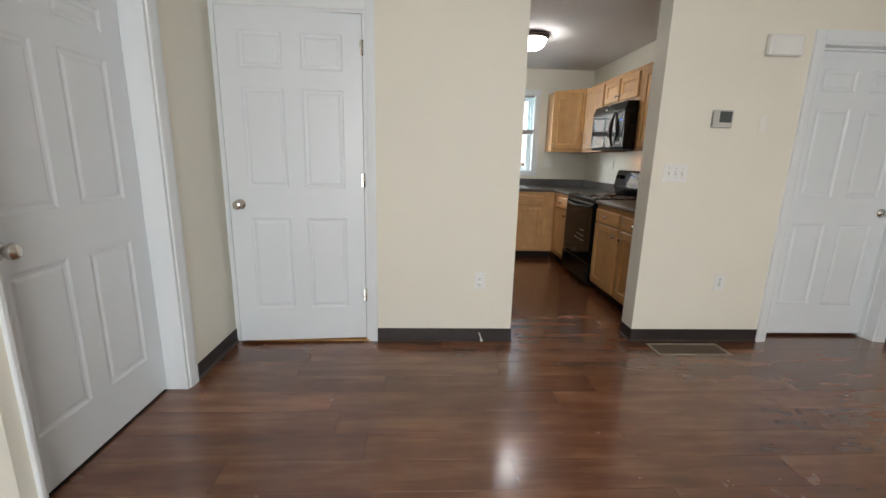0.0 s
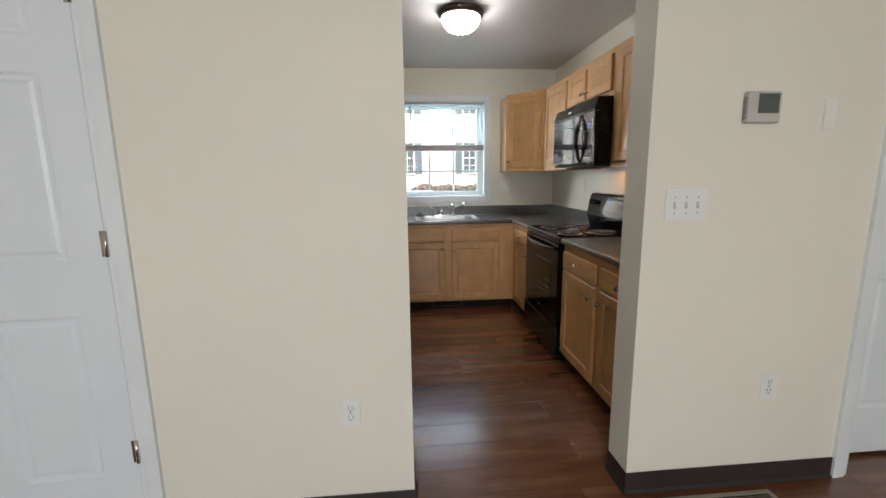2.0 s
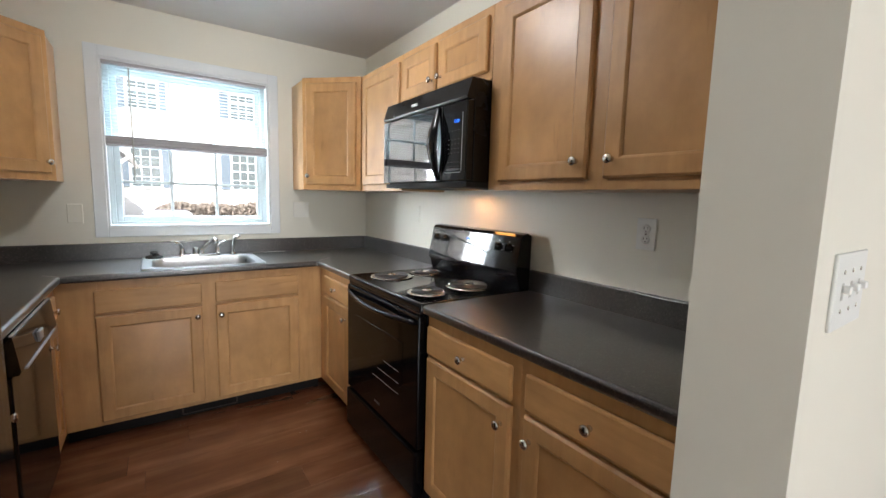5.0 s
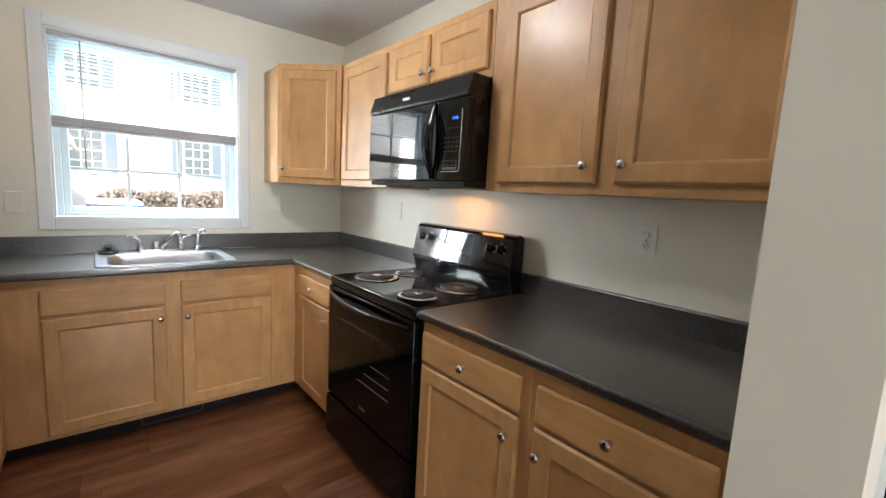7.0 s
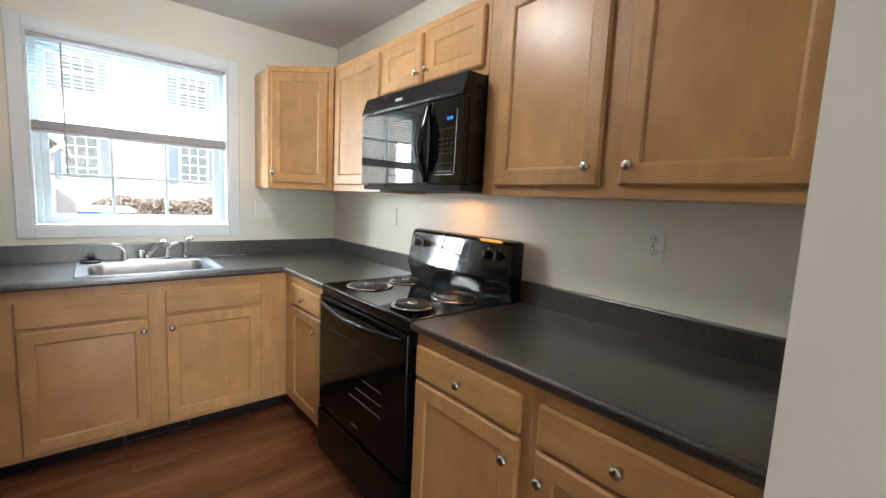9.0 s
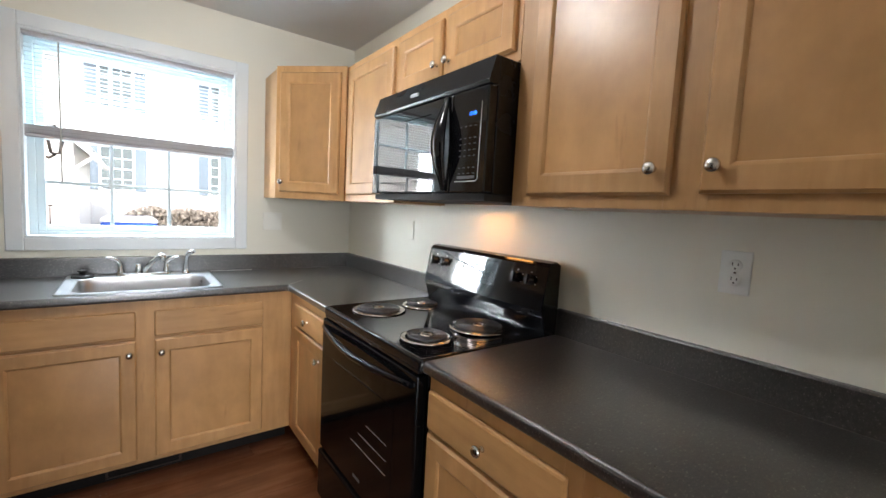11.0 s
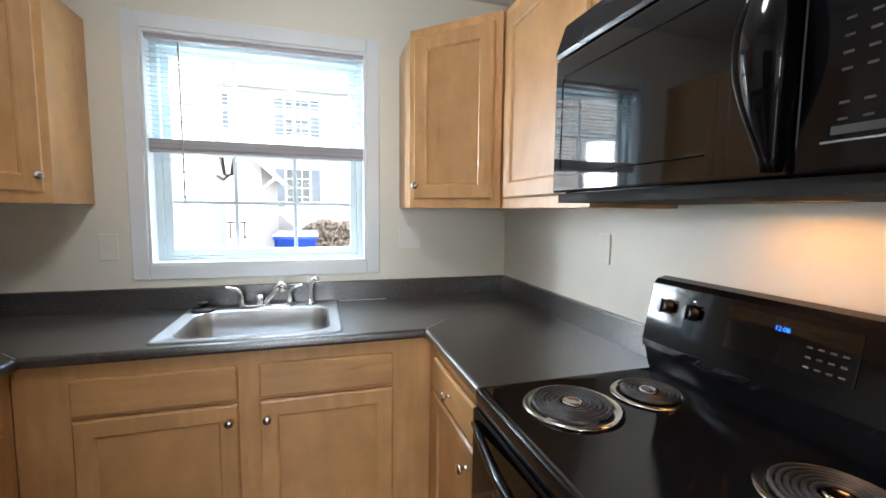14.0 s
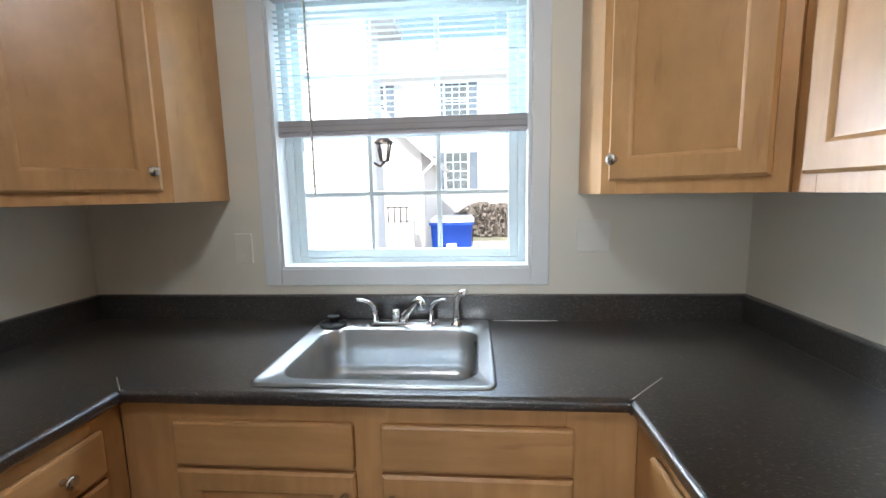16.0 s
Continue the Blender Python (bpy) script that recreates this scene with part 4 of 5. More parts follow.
def burner(x, y, r):
    pan = part("drip_pan", lathe(bmesh.new(), [(r + 0.021, 0.0), (r + 0.022, 0.004), (r + 0.013, 0.007), (r + 0.002, 0.003), (r * 0.8, -0.006 + 0.003), (r * 0.3, -0.004 + 0.002), (0.012, 0.0)], Matrix.Translation((x, y, 0.9165)), 40), DRIP, rng, "chrome drip pan with heat stains")
    turns = 6.0 if r > 0.085 else 4.6
    n = int(turns * 26)
    pts = []
    for k in range(n + 1):
        f = k / n
        rr = 0.028 + (r - 0.028) * f
        pts.append((x + rr * math.cos(2 * math.pi * turns * f), y + rr * math.sin(2 * math.pi * turns * f), 0.9262))
    part("coil", tube(bmesh.new(), pts, 0.0052, 6), COIL, pan, "dark spiral heating coil")
    part("centre", lathe(bmesh.new(), [(0.024, 0.0), (0.024, 0.007), (0.021, 0.010), (0.015, 0.0095), (0.012, 0.008), (0.004, 0.008)], Matrix.Translation((x, y, 0.9225)), 24), DRIP, pan, "small chrome centre disc")
    part("supports", B(*[(x - r - 0.004, x - 0.018, y - 0.0012, y + 0.0012, 0.9175, 0.924), (x + 0.018, x + r + 0.004, y - 0.0012, y + 0.0012, 0.9175, 0.924), (x - 0.0012, x + 0.0012, y + 0.018, y + r + 0.004, 0.9175, 0.924)]), CHROME, pan)


burner(R0 - 4.650, 0.178, 0.094)
burner(R0 - 4.655, 0.404, 0.072)
burner(R0 - 4.230, 0.140, 0.072)
burner(R0 - 4.245, 0.395, 0.094)

# ---- over-the-range microwave ----
mw = thing("microwave", "black over-the-range microwave with a bowed handle", "microwave", pose(2.078, R0 - 0.001, 1.408, 0, 0, FACE_R))
MW, MH = R0 - R1 - 0.004, 0.440
part("body", B((0, MW, 0.035, 0.420, 0.012, MH), b=0.003), BLACKM, mw)
part("top_grille", prism(bmesh.new(), [(0.036, 0.352), (-0.002, 0.352), (-0.006, 0.362), (0.020, MH - 0.001), (0.036, MH - 0.001)], 0.001, MW - 0.001, "x"), BLACKM, mw, "sloped black top vent cover")
mdoor = part("door", B((0.001, 0.578, -0.004, 0.034, 0.016, 0.346), b=0.005, seg=2), DGLASS, mw, "glossy black glass door")
bm = bmesh.new()
fr = [(0.035, 0.07), (0.035, 0.285), (0.048, 0.300), (0.45, 0.300)], [(0.035, 0.07), (0.048, 0.058), (0.45, 0.058)]
for line in fr:
    tube(bm, [(a, -0.0045, b) for a, b in line], 0.0016, 6)
part("window_trim", bm, BLACKM, mdoor, "thin moulded line round the door window")
mp_ = part("control_panel", B((0.581, MW - 0.001, -0.004, 0.034, 0.016, 0.346), b=0.005, seg=2), BLACK, mw, "black control panel")
bm = bmesh.new()
rows_ = []
for k in range(19):
    u = math.sin(math.pi * k / 18) ** 1.3
    z = 0.022 + 0.320 * k / 18
    rows_.append([bm.verts.new((0.556 + (0.009 + 0.024 * u) * math.cos(a), -0.010 - 0.030 * u + (0.007 + 0.006 * u - 0.010 * u * math.sin(a) * 0.6) * math.sin(a), z)) for a in [2 * math.pi * q / 16 for q in range(16)]])
loft(bm, rows_)
bm.faces.new(rows_[0])
part("handle", bm, BLACK, mdoor, "wide bowed glossy black handle")
part("handle_rib", tube(bmesh.new(), [(0.556 - 0.027 * math.sin(math.pi * k / 18) ** 1.3, -0.014 - 0.034 * math.sin(math.pi * k / 18) ** 1.3, 0.022 + 0.320 * k / 18) for k in range(19)], 0.0065, 8), BLACK, mdoor, "raised rib along the handle")
part("chrome_line", tube(bmesh.new(), [(0.612, -0.0045, 0.052), (0.716, -0.0045, 0.052), (0.727, -0.0045, 0.060), (0.731, -0.0045, 0.30)], 0.0016, 6), MARK, mp_, "thin silver curved line")
digits("12:08", 0.017, pose(0.688, -0.0046, 0.268, 90, 0, 0), BLUE, mp_)
key_mesh = finish(B((0, 0.010, -0.0050, -0.0042, 0, 0.003)), "key", KEYP)
for j in range(9):
    for i in range(4):
        if j not in (2, 7):
            k_ = new("key", key_mesh)
            k_.parent, k_.location = mp_, (0.628 + 0.024 * i, 0, 0.076 + 0.019 * j)
part("start_key", B((0.622, 0.712, -0.0052, -0.0042, 0.060, 0.070)), KEYP, mp_)
part("badge", B((0.300, 0.350, -0.003, 0.004, 0.386, 0.398)), MARK, mw, "small silver badge")
part("underside", B((0.01, MW - 0.01, 0.01, 0.28, -0.010, 0.0125), (0.01, MW - 0.01, 0.345, 0.40, -0.010, 0.0125), (0.01, 0.30, 0.28, 0.345, -0.010, 0.0125), (0.48, MW - 0.01, 0.28, 0.345, -0.010, 0.0125)), DARK, mw, "dark underside with grease filters")
part("lamp_lens", B((0.30, 0.48, 0.280, 0.345, 0.008, 0.0124)), HOODM, mw, "lit amber lamp lens")

# ---- refrigerator ----
fr_ = thing("refrigerator", "black top-freezer refrigerator beside the kitchen opening", "refrigerator", pose(0.664, 3.372, 0, 0, 0, FACE_L))
FW, FH = 0.755, 1.81
part("body", B((0.004, FW - 0.004, 0.070, 0.700, 0.02, FH - 0.01), b=0.004), FRIDGEB, fr_)
part("kick_grille", B((0.02, FW - 0.02, 0.045, 0.069, 0.015, 0.095)), BLACKM, fr_)


def bowed(w, z0, z1, deep=0.022, t=0.058):
    n, bm_ = 14, bmesh.new()
    line = [(w * k / n, -deep * math.sin(math.pi * k / n) ** 0.7) for k in range(n + 1)]
    prism(bm_, line + [(w, t), (0, t)], z0, z1)
    bmesh.ops.bevel(bm_, geom=[e for e in bm_.edges if abs(e.verts[0].co.z - e.verts[1].co.z) < 1e-5 and e.verts[0].co.y < t - 0.01 and len(e.link_faces) == 2], offset=0.010, segments=3, profile=0.5, affect="EDGES")
    return bm_


fz = part("freezer_door", bowed(FW, 1.272, FH), FRIDGEB, fr_, "gently bowed glossy black freezer door")
fd = part("fridge_door", bowed(FW, 0.105, 1.240), FRIDGEB, fr_, "gently bowed glossy black refrigerator door")
part("door_gap", B((0.01, FW - 0.01, 0.020, 0.069, 1.240, 1.272)), DARK, fr_)
part("edge_trim", B((0.012, FW - 0.012, -0.014, 0.010, 1.2405, 1.2455)), SATIN, fd, "bright trim along the door's top")
part("handle", B((0.006, 0.050, -0.050, -0.002, 0.62, 1.195), b=0.018, seg=4), BLACKM, fd, "full-length black moulded handle")
part("handle", B((0.006, 0.050, -0.050, -0.002, 1.312, 1.76), b=0.018, seg=4), BLACKM, fz, "full-length black moulded handle")
part("badge", B((FW - 0.13, FW - 0.075, -0.016, -0.009, FH - 0.075, FH - 0.063)), MARK, fz, "small silver badge")

# ---- dishwasher ----
dw = thing("dishwasher", "black built-in dishwasher under the counter", "dishwasher", pose(0.585, 4.470, 0, 0, 0, FACE_L))
DWW = 0.605
part("body", B((0.004, DWW - 0.004, 0.03, 0.58, 0.09, CT - 0.004)), BLACKM, dw)
# gloss of the console's top edge, laid on as a silver strip
part("top_trim", B((0.006, DWW - 0.006, -0.021, -0.013, 0.8725, 0.8755)), MARK, dw, "gloss along the control panel's top edge, laid on as a silver strip")
part("toe_panel", B((0.004, DWW - 0.004, 0.060, 0.075, 0.0, 0.10)), BLACKM, dw)
part("door", B((0.004, DWW - 0.004, -0.012, 0.028, 0.105, 0.735), b=0.005, seg=2), BLACK, dw, "glossy black dishwasher door")
cp = part("control_panel", prism(bmesh.new(), [(0.028, 0.742), (-0.030, 0.742), (-0.036, 0.752), (-0.022, 0.868), (-0.016, 0.872), (0.028, 0.872)], 0.004, DWW - 0.004, "x"), BLACK, dw, "tilted glossy black control panel")
# handle edge in silver, so its colour carries the reflection seen there
part("handle_lip", B((0.06, DWW - 0.06, -0.042, -0.028, 0.744, 0.752), b=0.002), MARK, cp, "pocket handle edge, its bright reflection put into the silver colour")
part("latch", B((0.27, 0.33, -0.040, -0.030, 0.775, 0.815), b=0.003), MARK, cp, "silver latch")

# ---- wall plates and small fittings ----


def plate(name, label, m, kind_of, gangs=1, paint=PLAST):
    """A white wall plate on the plane y=0 facing -y."""
    t = thing(name, label, {"outlet": "power outlet", "switch": "light switch", "blank": "wall plate"}[kind_of], m, "wall plates")
    w = 0.074 + 0.046 * (gangs - 1)
    p = part("plate", B((-w / 2, w / 2, -0.006, 0, -0.0585, 0.0585), b=0.0025, seg=2), paint, t)
    for g in range(gangs):
        cx = (g - (gangs - 1) / 2) * 0.046
        if kind_of == "switch":
            part("slot", B((cx - 0.006, cx + 0.006, -0.0064, -0.0055, -0.013, 0.013)), GREYP, p, "switch slot")
            part("toggle", B((cx - 0.0045, cx + 0.0045, -0.017, -0.006, -0.002, 0.010), b=0.002), PLAST, t, "small white toggle")
            for z in (-0.030, 0.030):
                part("screw", lathe(bmesh.new(), [(0.0035, 0), (0.003, 0.0012)], pose(cx, -0.006, z, 90), 8), SATIN, t)
        if kind_of == "blank":
            for z in (-0.030, 0.030):
                part("screw", lathe(bmesh.new(), [(0.0035, 0), (0.003, 0.0012)], pose(cx, -0.006, z, 90), 8), PLAST, t)
        if kind_of == "outlet":
            for z in (-0.0195, 0.0195):
                bm = lathe(bmesh.new(), [(0.0165, 0), (0.016, 0.0018), (0.004, 0.002)], pose(cx, -0.006, z, 90), 20)
                part("receptacle", bm, PLAST, t)
                part("slots", B((cx - 0.0075, cx - 0.0055, -0.0086, -0.0078, z - 0.001, z + 0.008), (cx + 0.0055, cx + 0.0075, -0.0086, -0.0078, z - 0.001, z + 0.007), (cx - 0.002, cx + 0.002, -0.0086, -0.0078, z - 0.010, z - 0.006)), DARK, t, "dark outlet slots")
            part("screw", lathe(bmesh.new(), [(0.003, 0), (0.0028, 0.001)], pose(cx, -0.006, 0, 90), 8), SATIN, t)
    return t


plate("light_switch", "white three-gang toggle switch plate beside the kitchen opening", pose(1.884, FRONT, 1.220), "switch", 3)
plate("power_outlet", "white duplex outlet low on the wall beside the white door", pose(0.592, FRONT, 0.448), "outlet")
plate("power_outlet", "white duplex outlet low on the wall under the thermostat", pose(2.322, FRONT, 0.455), "outlet")
plate("wall_plate", "narrow cream-painted blank plate beside the thermostat", pose(2.430, FRONT, 1.553) @ Matrix.Diagonal((0.68, 1, 0.95, 1)), "blank", 1, PLATEC)
plate("power_outlet", "white duplex outlet above the counter beside the range", pose(RIGHT, 3.490, 1.234, 0, 0, FACE_R), "outlet")
plate("power_outlet", "small white outlet box above the corner counter", pose(RIGHT, 5.130, 1.240, 0, 0, FACE_R) @ Matrix.Diagonal((0.78, 1.0, 0.95, 1)), "blank", 1, WALL)
plate("light_switch", "cream-painted two-gang plate beside the kitchen window", pose(1.949, FAR, 1.234), "blank", 2, PLATEC)
plate("power_outlet", "cream-painted single plate beside the kitchen window", pose(0.602, FAR, 1.200), "blank", 1, WALL)

th = thing("thermostat", "beige-grey digital thermostat with a grey screen", "thermostat", pose(2.140, FRONT, 1.574))
part("case", B((-0.066, 0.066, -0.030, 0, -0.056, 0.056), b=0.008, seg=3), GREYP, th)
part("screen", B((-0.028, 0.054, -0.0315, -0.029, -0.022, 0.047), b=0.001), LCD, th, "dark grey display")
part("vents", B(*[(-0.0668, -0.0655, -0.024, -0.006, -0.04 + 0.008 * k, -0.037 + 0.008 * k) for k in range(10)]), DARK, th, "side vent slots")

chime = thing("door_chime", "white plastic door chime box high on the wall", "door chime", pose(2.468, FRONT, 2.030))
part("cover", B((-0.112, 0.112, -0.048, 0, -0.064, 0.064), b=0.014, seg=3), PLAST, chime)
part("seam", B((-0.1125, 0.1125, -0.012, -0.010, -0.0645, 0.0645)), GREYP, chime)

stop = thing("door_stop", "small white door stop fixed to the vinyl base", "door stop", pose(0.603, FRONT - 0.005, 0.062))
part("rod", tube(bmesh.new(), [(0, 0, 0), (0.004, -0.030, -0.012), (0.010, -0.055, -0.028)], 0.0045, 8), PLAST, stop)
part("tip", lathe(bmesh.new(), [(0.009, 0), (0.009, 0.012), (0.005, 0.015)], pose(0.010, -0.054, -0.028, 100), 12), PLAST, stop, "white rubber tip")

vent = thing("floor_vent", "brown metal floor vent with a pale frame set in the planks", "air vent", pose(1.815, 2.588, 0.0))
VW, VD = 0.52, 0.180
part("frame", B((0, VW, 0, 0.020, 0, 0.005), (0, VW, VD - 0.020, VD, 0, 0.005), (0, 0.020, 0.020, VD - 0.020, 0, 0.005), (VW - 0.020, VW, 0.020, VD - 0.020, 0, 0.005), b=0.0015), VENTF, vent)
for k in range(11):
    part("slat", B((0.020, VW - 0.020, 0.026 + 0.012 * k, 0.030 + 0.012 * k, 0.0005, 0.004)), GRATE, vent)
part("pan", B((0.018, VW - 0.018, 0.018, VD - 0.018, 0.0002, 0.0008)), DARK, vent)

lampk = thing("ceiling_lamp", "lit flush-mount ceiling lamp with bronze rim and ribbed glass", "ceiling lamp", pose(1.245, 4.44, CEILING) @ Matrix.Diagonal((0.93, 0.93, 1.14, 1)))
part("rim", lathe(bmesh.new(), [(0.160, -0.001), (0.172, -0.012), (0.168, -0.030), (0.145, -0.040)], Matrix(), 40), BRONZE, lampk, "dark bronze rim")
bm = bmesh.new()
rings = []
for r, z in ((0.143, -0.034), (0.140, -0.055), (0.125, -0.085), (0.098, -0.108), (0.060, -0.122), (0.020, -0.128)):
    rings.append([bm.verts.new((r * (1 + 0.025 * math.cos(20 * 2 * math.pi * k / 80)) * math.cos(2 * math.pi * k / 80), r * (1 + 0.025 * math.cos(20 * 2 * math.pi * k / 80)) * math.sin(2 * math.pi * k / 80), z)) for k in range(80)])
loft(bm, rings)
part("shade", bm, DOMEM, lampk, "ribbed frosted glass bowl, lit")
part("finial", lathe(bmesh.new(), [(0.008, -0.126), (0.010, -0.134), (0.006, -0.142), (0.002, -0.145)], Matrix(), 12), BRONZE, lampk)

# ---- outside ----
GZ = -0.12
bm = bmesh.new()
rbox(bm, -400, 400, -400, 400, GZ - 0.05, GZ - 0.002)
struct("ground", bm, LAWN, "pale dry lawn around the houses", "ground")
struct("pavement", B((-1.0, 9.0, 6.2, 17.2, GZ - 0.002, GZ + 0.02)), PAVE, "pale concrete drive between the houses", "pavement")


def boards(parent, x0, x1, y, z0, z1, step, material, turn=0):
    """Lapped siding boards facing -y, each its own piece."""
    bm_ = prism(bmesh.new(), [(0.0, 0.0), (-0.024, 0.0), (-0.004, step * 1.05), (0.0, step * 1.05)], 0, x1 - x0, "x")
    me = finish(bm_, "board", material)
    k = 0
    while z0 + k * step < z1 - 1e-6:
        o_ = new("board", me)
        o_.parent, o_.location = parent, (x0, y, z0 + k * step)
        k += 1


def far_window(parent, x, z, w, h, y, shutters=True):
    f = part("window", B((x - 0.06, x, y - 0.05, y, z - 0.06, z + h + 0.06), (x + w, x + w + 0.06, y - 0.05, y, z - 0.06, z + h + 0.06), (x, x + w, y - 0.05, y, z - 0.06, z), (x, x + w, y - 0.05, y, z + h, z + h + 0.06), (x, x + w, y - 0.042, y, z + h / 2 - 0.02, z + h / 2 + 0.02)), VINYL, parent, "white window with dark panes")
    part("pane", B((x, x + w, y - 0.020, y - 0.012, z, z + h)), FARGLASS, f)
    part("muntin", B(*[(x + w * k / 3 - 0.012, x + w * k / 3 + 0.012, y - 0.034, y - 0.021, z, z + h) for k in (1, 2)], *[(x, x + w, y - 0.033, y - 0.0215, z + h * k - 0.012, z + h * k + 0.012) for k in (0.25, 0.75)]), VINYL, f)
    if shutters:
        for sx in (x - 0.37, x + w + 0.07):
            s = part("shutter", B((sx, sx + 0.30, y - 0.035, y, z - 0.02, z + h + 0.02)), SHUT, parent, "blue-grey louvred shutter")
            part("louvres", B(*[(sx + 0.04, sx + 0.26, y - 0.045, y - 0.036, z + 0.05 + 0.09 * k, z + 0.11 + 0.09 * k) for k in range(int((h - 0.1) / 0.09))]), SHUT, s)


house = thing("house", "two-storey white house with blue-grey shutters across the drive", "house", pose(0, 20.0, GZ))
HX0, HX1 = -9.0, 12.0
part("wall", B((HX0, HX1, 0.02, 8, 0, 5.75)), SIDING2, house)
tagged(part("siding", B(*[(HX0, HX1, 0.0 + 0.0, 0.019, 0.25 * k, 0.25 * k + 0.235) for k in range(23)]), SIDING2, house), kind="stuff")
part("eave", B((HX0 - 0.4, HX1 + 0.4, -0.45, 8.4, 5.75, 5.95)), SIDING, house)
part("roof", prism(bmesh.new(), [(-0.5, 5.95), (4.0, 8.2), (8.5, 5.95)], HX0 - 0.4, HX1 + 0.4, "x"), ROOFM, house)
for wx in (-8.55, -5.55, -2.55, 0.45, 3.45, 6.45, 9.45):
    far_window(house, wx, 1.64, 0.78, 1.30, 0.0)
    far_window(house, wx, 4.17, 0.78, 1.20, 0.0)

garage = thing("garage", "low white gabled garage beyond the drive", "house", pose(-2.4, 14.0, GZ))
part("wall", prism(bmesh.new(), [(-2.7, 0), (2.7, 0), (2.7, 2.45), (0, 4.9), (-2.7, 2.45)], 0, 4, "z"), SIDING, garage)
for o_ in garage.children:
    for v in o_.data.vertices:
        v.co = (v.co.x, v.co.z, v.co.y)
rf = bmesh.new()
for s_ in (-1, 1):
    q = [(0, 5.08), (s_ * 3.0, 2.34), (s_ * 3.0, 2.18), (0, 4.92)]
    lo = [rf.verts.new((a, -0.35, b)) for a, b in q]
    hi = [rf.verts.new((a, 4.3, b)) for a, b in q]
    rf.faces.new(lo)
    rf.faces.new(hi)
    for k in range(4):
        rf.faces.new((lo[k], lo[(k + 1) % 4], hi[(k + 1) % 4], hi[k]))
part("roof", rf, ROOFM, garage)
part("gutter", tube(bmesh.new(), [(3.02, -0.35, 2.2), (3.02, 4.3, 2.2)], 0.06, 8), SIDING, garage)
part("downspout", tube(bmesh.new(), [(3.0, -0.2, 2.18), (2.74, -0.1, 1.95), (2.74, -0.1, 0.1)], 0.04, 8), SIDING, garage)
rail = thing("porch_railing", "dark railing beside the garage", "railing", pose(-0.50, 13.7, GZ + 0.02))
part("base", B((-0.1, 0.62, -0.06, 0.06, 0, 0.84)), SIDING, rail, "low white porch wall")
part("top_rail", B((0.02, 0.52, -0.02, 0.02, 1.18, 1.21)), BRONZE, rail)
for k in range(4):
    part("post", B((0.04 + 0.14 * k, 0.065 + 0.14 * k, -0.015, 0.015, 0.84, 1.18)), BRONZE, rail)

wing = thing("neighbour_wing", "near house wing with lapped white siding", "house", pose(0, 8.75, GZ))
part("wall", B((-5.0, 0.46, 0.0, 0.5, 0, 3.3)), SIDING, wing)
boards(wing, -5.0, 0.40, 0.0, 0.0, 3.2, 0.125, SIDING)
part("corner_trim", B((0.40, 0.475, -0.022, 0.10, 0, 3.25)), TRIM, wing)
part("eave", B((-5.2, 0.68, -0.30, 0.8, 3.3, 3.42)), ROOFM, wing)
lan = thing("wall_lantern", "black glazed lantern on the corner of the siding", "wall lamp", pose(0.60, 8.68, 1.82))
part("arm", tube(bmesh.new(), [(-0.122, 0.06, -0.10), (-0.05, 0.02, -0.14), (0.0, 0.0, -0.10)], 0.014, 8), BRONZE, lan)
part("cage", lathe(bmesh.new(), [(0.035, -0.10), (0.045, -0.09), (0.050, -0.085)], Matrix(), 6), BRONZE, lan)
for k in range(4):
    a = radians(45 + 90 * k)
    part("bar", tube(bmesh.new(), [(0.045 * math.cos(a), 0.045 * math.sin(a), -0.09), (0.085 * math.cos(a), 0.085 * math.sin(a), 0.09)], 0.011, 6), BRONZE, lan)
part("cap", lathe(bmesh.new(), [(0.10, 0.085), (0.095, 0.10), (0.03, 0.15), (0.008, 0.18)], Matrix(), 8), BRONZE, lan)

bin_ = thing("recycling_bin", "blue wheeled recycling bin standing on the drive", "recycling bin", pose(1.17, 10.6, GZ + 0.02) @ Matrix.Diagonal((0.9, 0.9, 1.04, 1)))
bb = bmesh.new()
loft(bb, [rrect(bb, -0.27, 0.27, -0.28, 0.28, 0.02, 0.05), rrect(bb, -0.33, 0.33, -0.36, 0.36, 1.0, 0.06), rrect(bb, -0.35, 0.35, -0.38, 0.38, 1.0, 0.06), rrect(bb, -0.35, 0.35, -0.38, 0.38, 1.04, 0.06)])
part("body", bb, BINM, bin_)
bb = bmesh.new()
loft(bb, [rrect(bb, -0.36, 0.36, -0.40, 0.39, 1.042, 0.06), rrect(bb, -0.36, 0.36, -0.40, 0.39, 1.07, 0.06), rrect(bb, -0.30, 0.30, -0.34, 0.33, 1.11, 0.06)])
part("lid", bb, SIDING, bin_, "pale lid")
for s_ in (-1, 1):
    part("wheel", lathe(bmesh.new(), [(0.02, 0), (0.11, 0.004), (0.11, 0.046), (0.02, 0.05)], pose(s_ * 0.30 - 0.025, 0.28, 0.11, 0, 90, 0), 16), RUBBER, bin_)
part("emblem", lathe(bmesh.new(), [(0.085, 0), (0.08, 0.004)], pose(0.0, -0.338, 0.72, 86, 0, 0), 20), PLAST, bin_, "round white emblem")

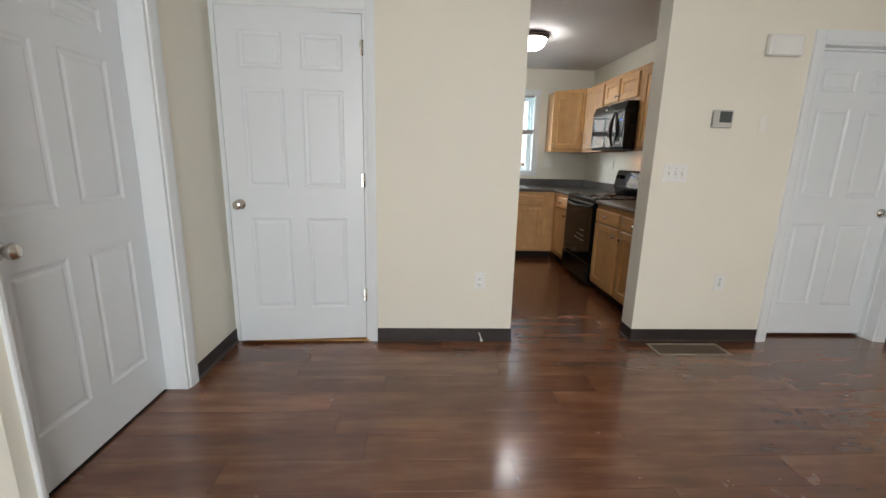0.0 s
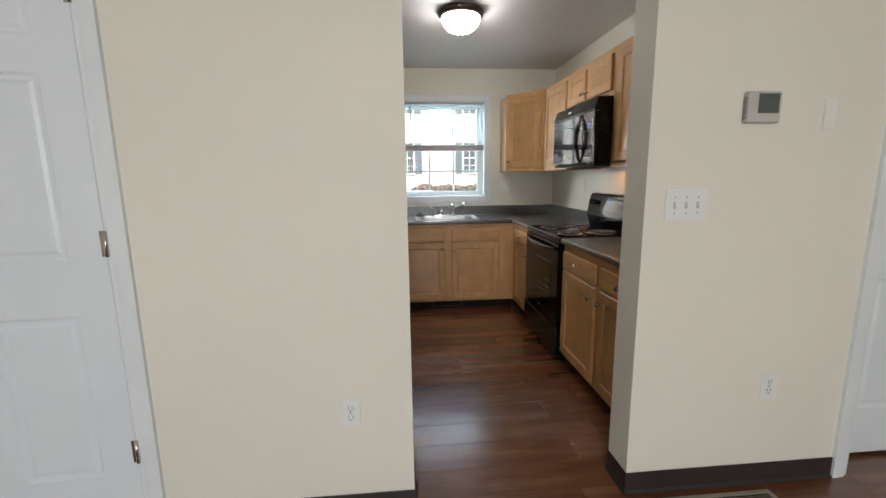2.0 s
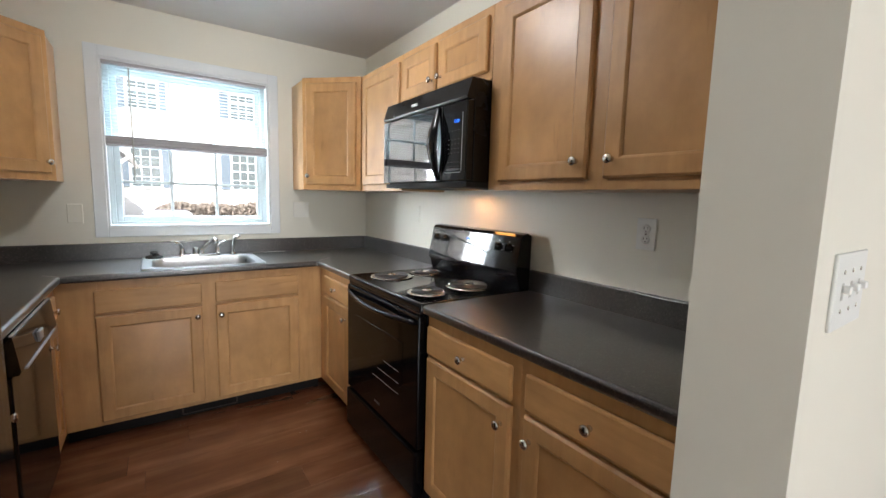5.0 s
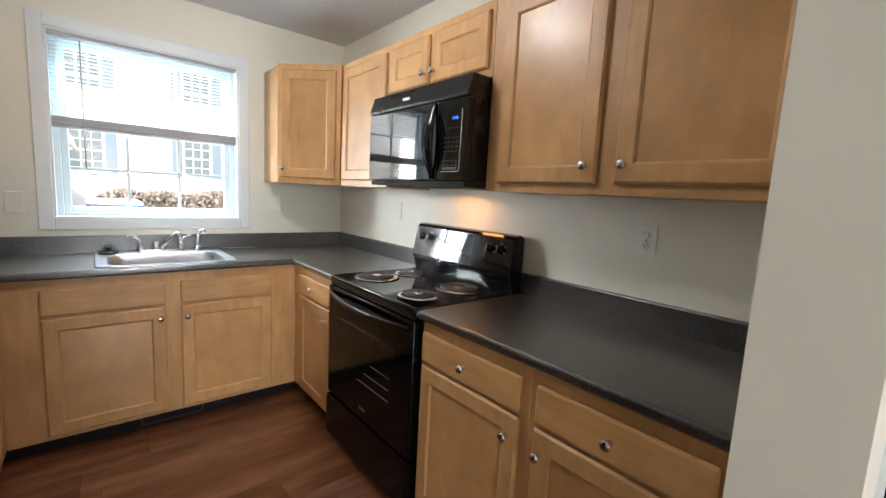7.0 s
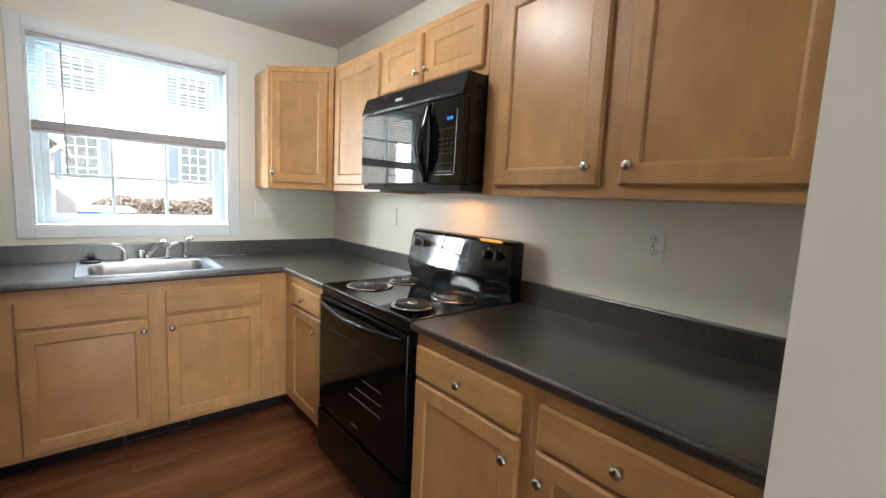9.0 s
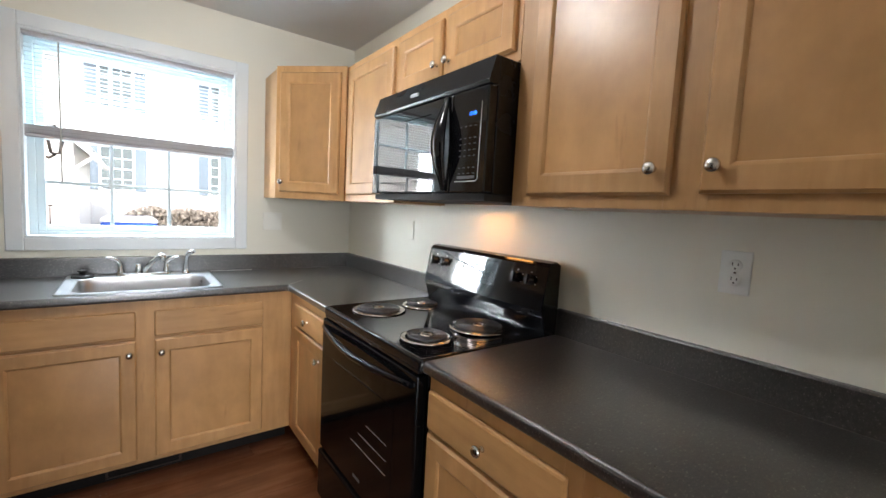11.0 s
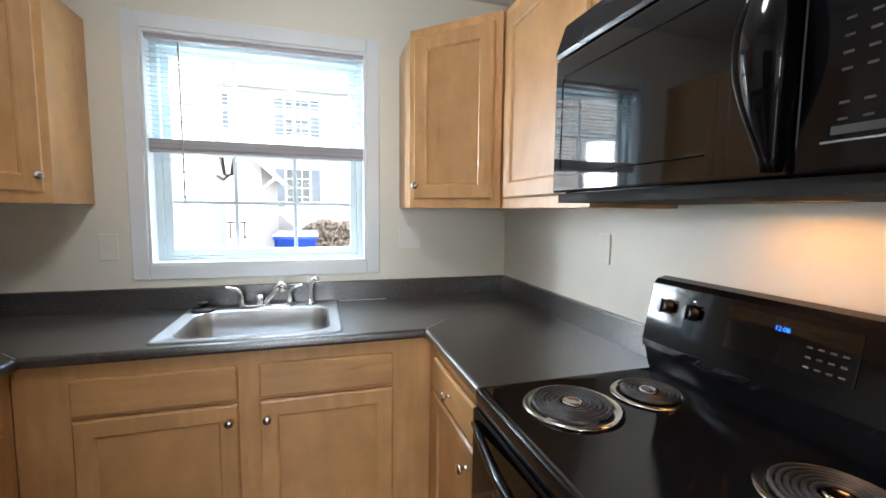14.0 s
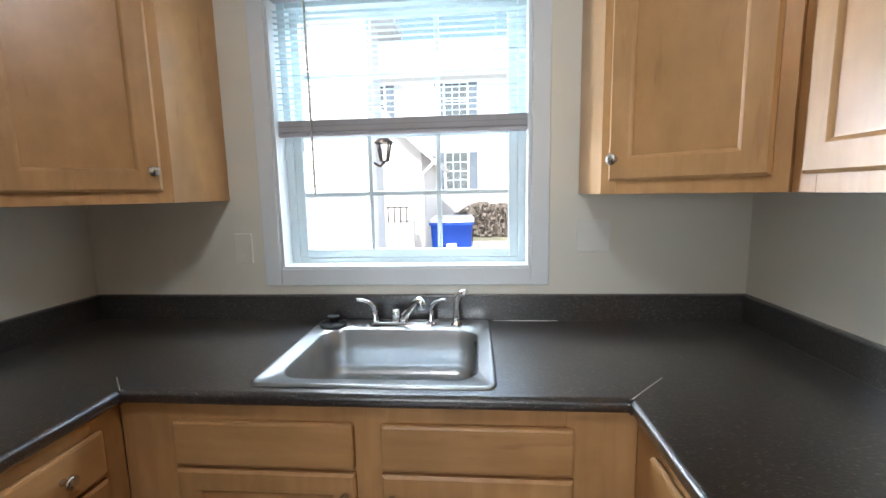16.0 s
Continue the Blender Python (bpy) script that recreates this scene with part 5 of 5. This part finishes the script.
hedge = thing("hedge", "brownish winter hedge along the house front", "hedge", pose(0, 18.9, GZ))
rnd = random.Random(4)
tw = bmesh.new()
for k in range(70):
    x = rnd.uniform(0.95, 7.5)
    tube(tw, [(x, rnd.uniform(-0.2, 0.2), 0), (x + rnd.uniform(-0.15, 0.15), rnd.uniform(-0.35, 0.35), rnd.uniform(0.6, 1.1))], [0.02, 0.006], 4)
part("branches", tw, TWIG, hedge)
vs, fs = [], []
for k in range(20000):
    x = rnd.uniform(0.80, 7.6)
    top = 1.12 + 0.14 * noise.noise(Vector((x * 1.3, 0.5, 0))) + 0.07 * noise.noise(Vector((x * 4.1, 2.5, 0)))
    if x < 1.3:
        top -= (1.3 - x) * 0.6
    p = Vector((x, rnd.uniform(-0.5, 0.5), rnd.uniform(0.05, max(0.2, top))))
    q = Euler((rnd.uniform(0, 6), rnd.uniform(0, 6), rnd.uniform(0, 6))).to_matrix()
    s_ = rnd.uniform(0.045, 0.09)
    n0 = len(vs)
    vs += [p + q @ Vector(c) * s_ for c in ((-1, 0, 0), (0, -0.5, 0.1), (1, 0, 0), (0, 0.5, 0.1))]
    fs.append((n0, n0 + 1, n0 + 2, n0 + 3))
me = bpy.data.meshes.new("foliage")
me.from_pydata(vs, [], fs)
me.materials.append(LEAF)
lf = new("foliage", me)
lf.parent = hedge
tagged(lf, kind="stuff")

# ---- floor planks, each a piece of the floor ----
PW, PL = 0.178, 1.22
rnd = random.Random(11)


def plank_mesh(length):
    bm_ = bmesh.new()
    c, g = 0.0007, 0.0002
    x0, x1, y0, y1 = g, length - g, g, PW - g
    lo = [bm_.verts.new(p) for p in ((x0, y0, -0.006), (x1, y0, -0.006), (x1, y1, -0.006), (x0, y1, -0.006))]
    md = [bm_.verts.new((v.co.x, v.co.y, -0.0008)) for v in lo]
    hi = [bm_.verts.new(p) for p in ((x0 + c, y0 + c, 0), (x1 - c, y0 + c, 0), (x1 - c, y1 - c, 0), (x0 + c, y1 - c, 0))]
    for a, b in ((lo, md), (md, hi)):
        for k in range(4):
            bm_.faces.new((a[k], a[(k + 1) % 4], b[(k + 1) % 4], b[k]))
    bm_.faces.new(hi)
    return finish(bm_, "plank", FLOORW)


meshes = {}


def lay(x0, x1, y):
    x = x0 - rnd.uniform(0, PL)
    while x < x1 - 0.02:
        a, b = max(x, x0), min(x + PL, x1)
        if b - a > 0.03:
            key = round(b - a, 3)
            if key not in meshes:
                meshes[key] = plank_mesh(b - a)
            p = new("plank", meshes[key])
            p.parent, p.location = floor, (a, y, 0)
        x += PL


row = -2.48
while row < FAR:
    if row + PW < FRONT + 0.02:
        lay(ROOM_LEFT - 0.11, 4.99, row)
    elif row < BACK:
        lay(ROOM_LEFT + 0.01, 3.8, row)
    else:
        lay(LEFT + 0.01 if row < 5.3 else 0.2, RIGHT - 0.01, row)
    row += PW
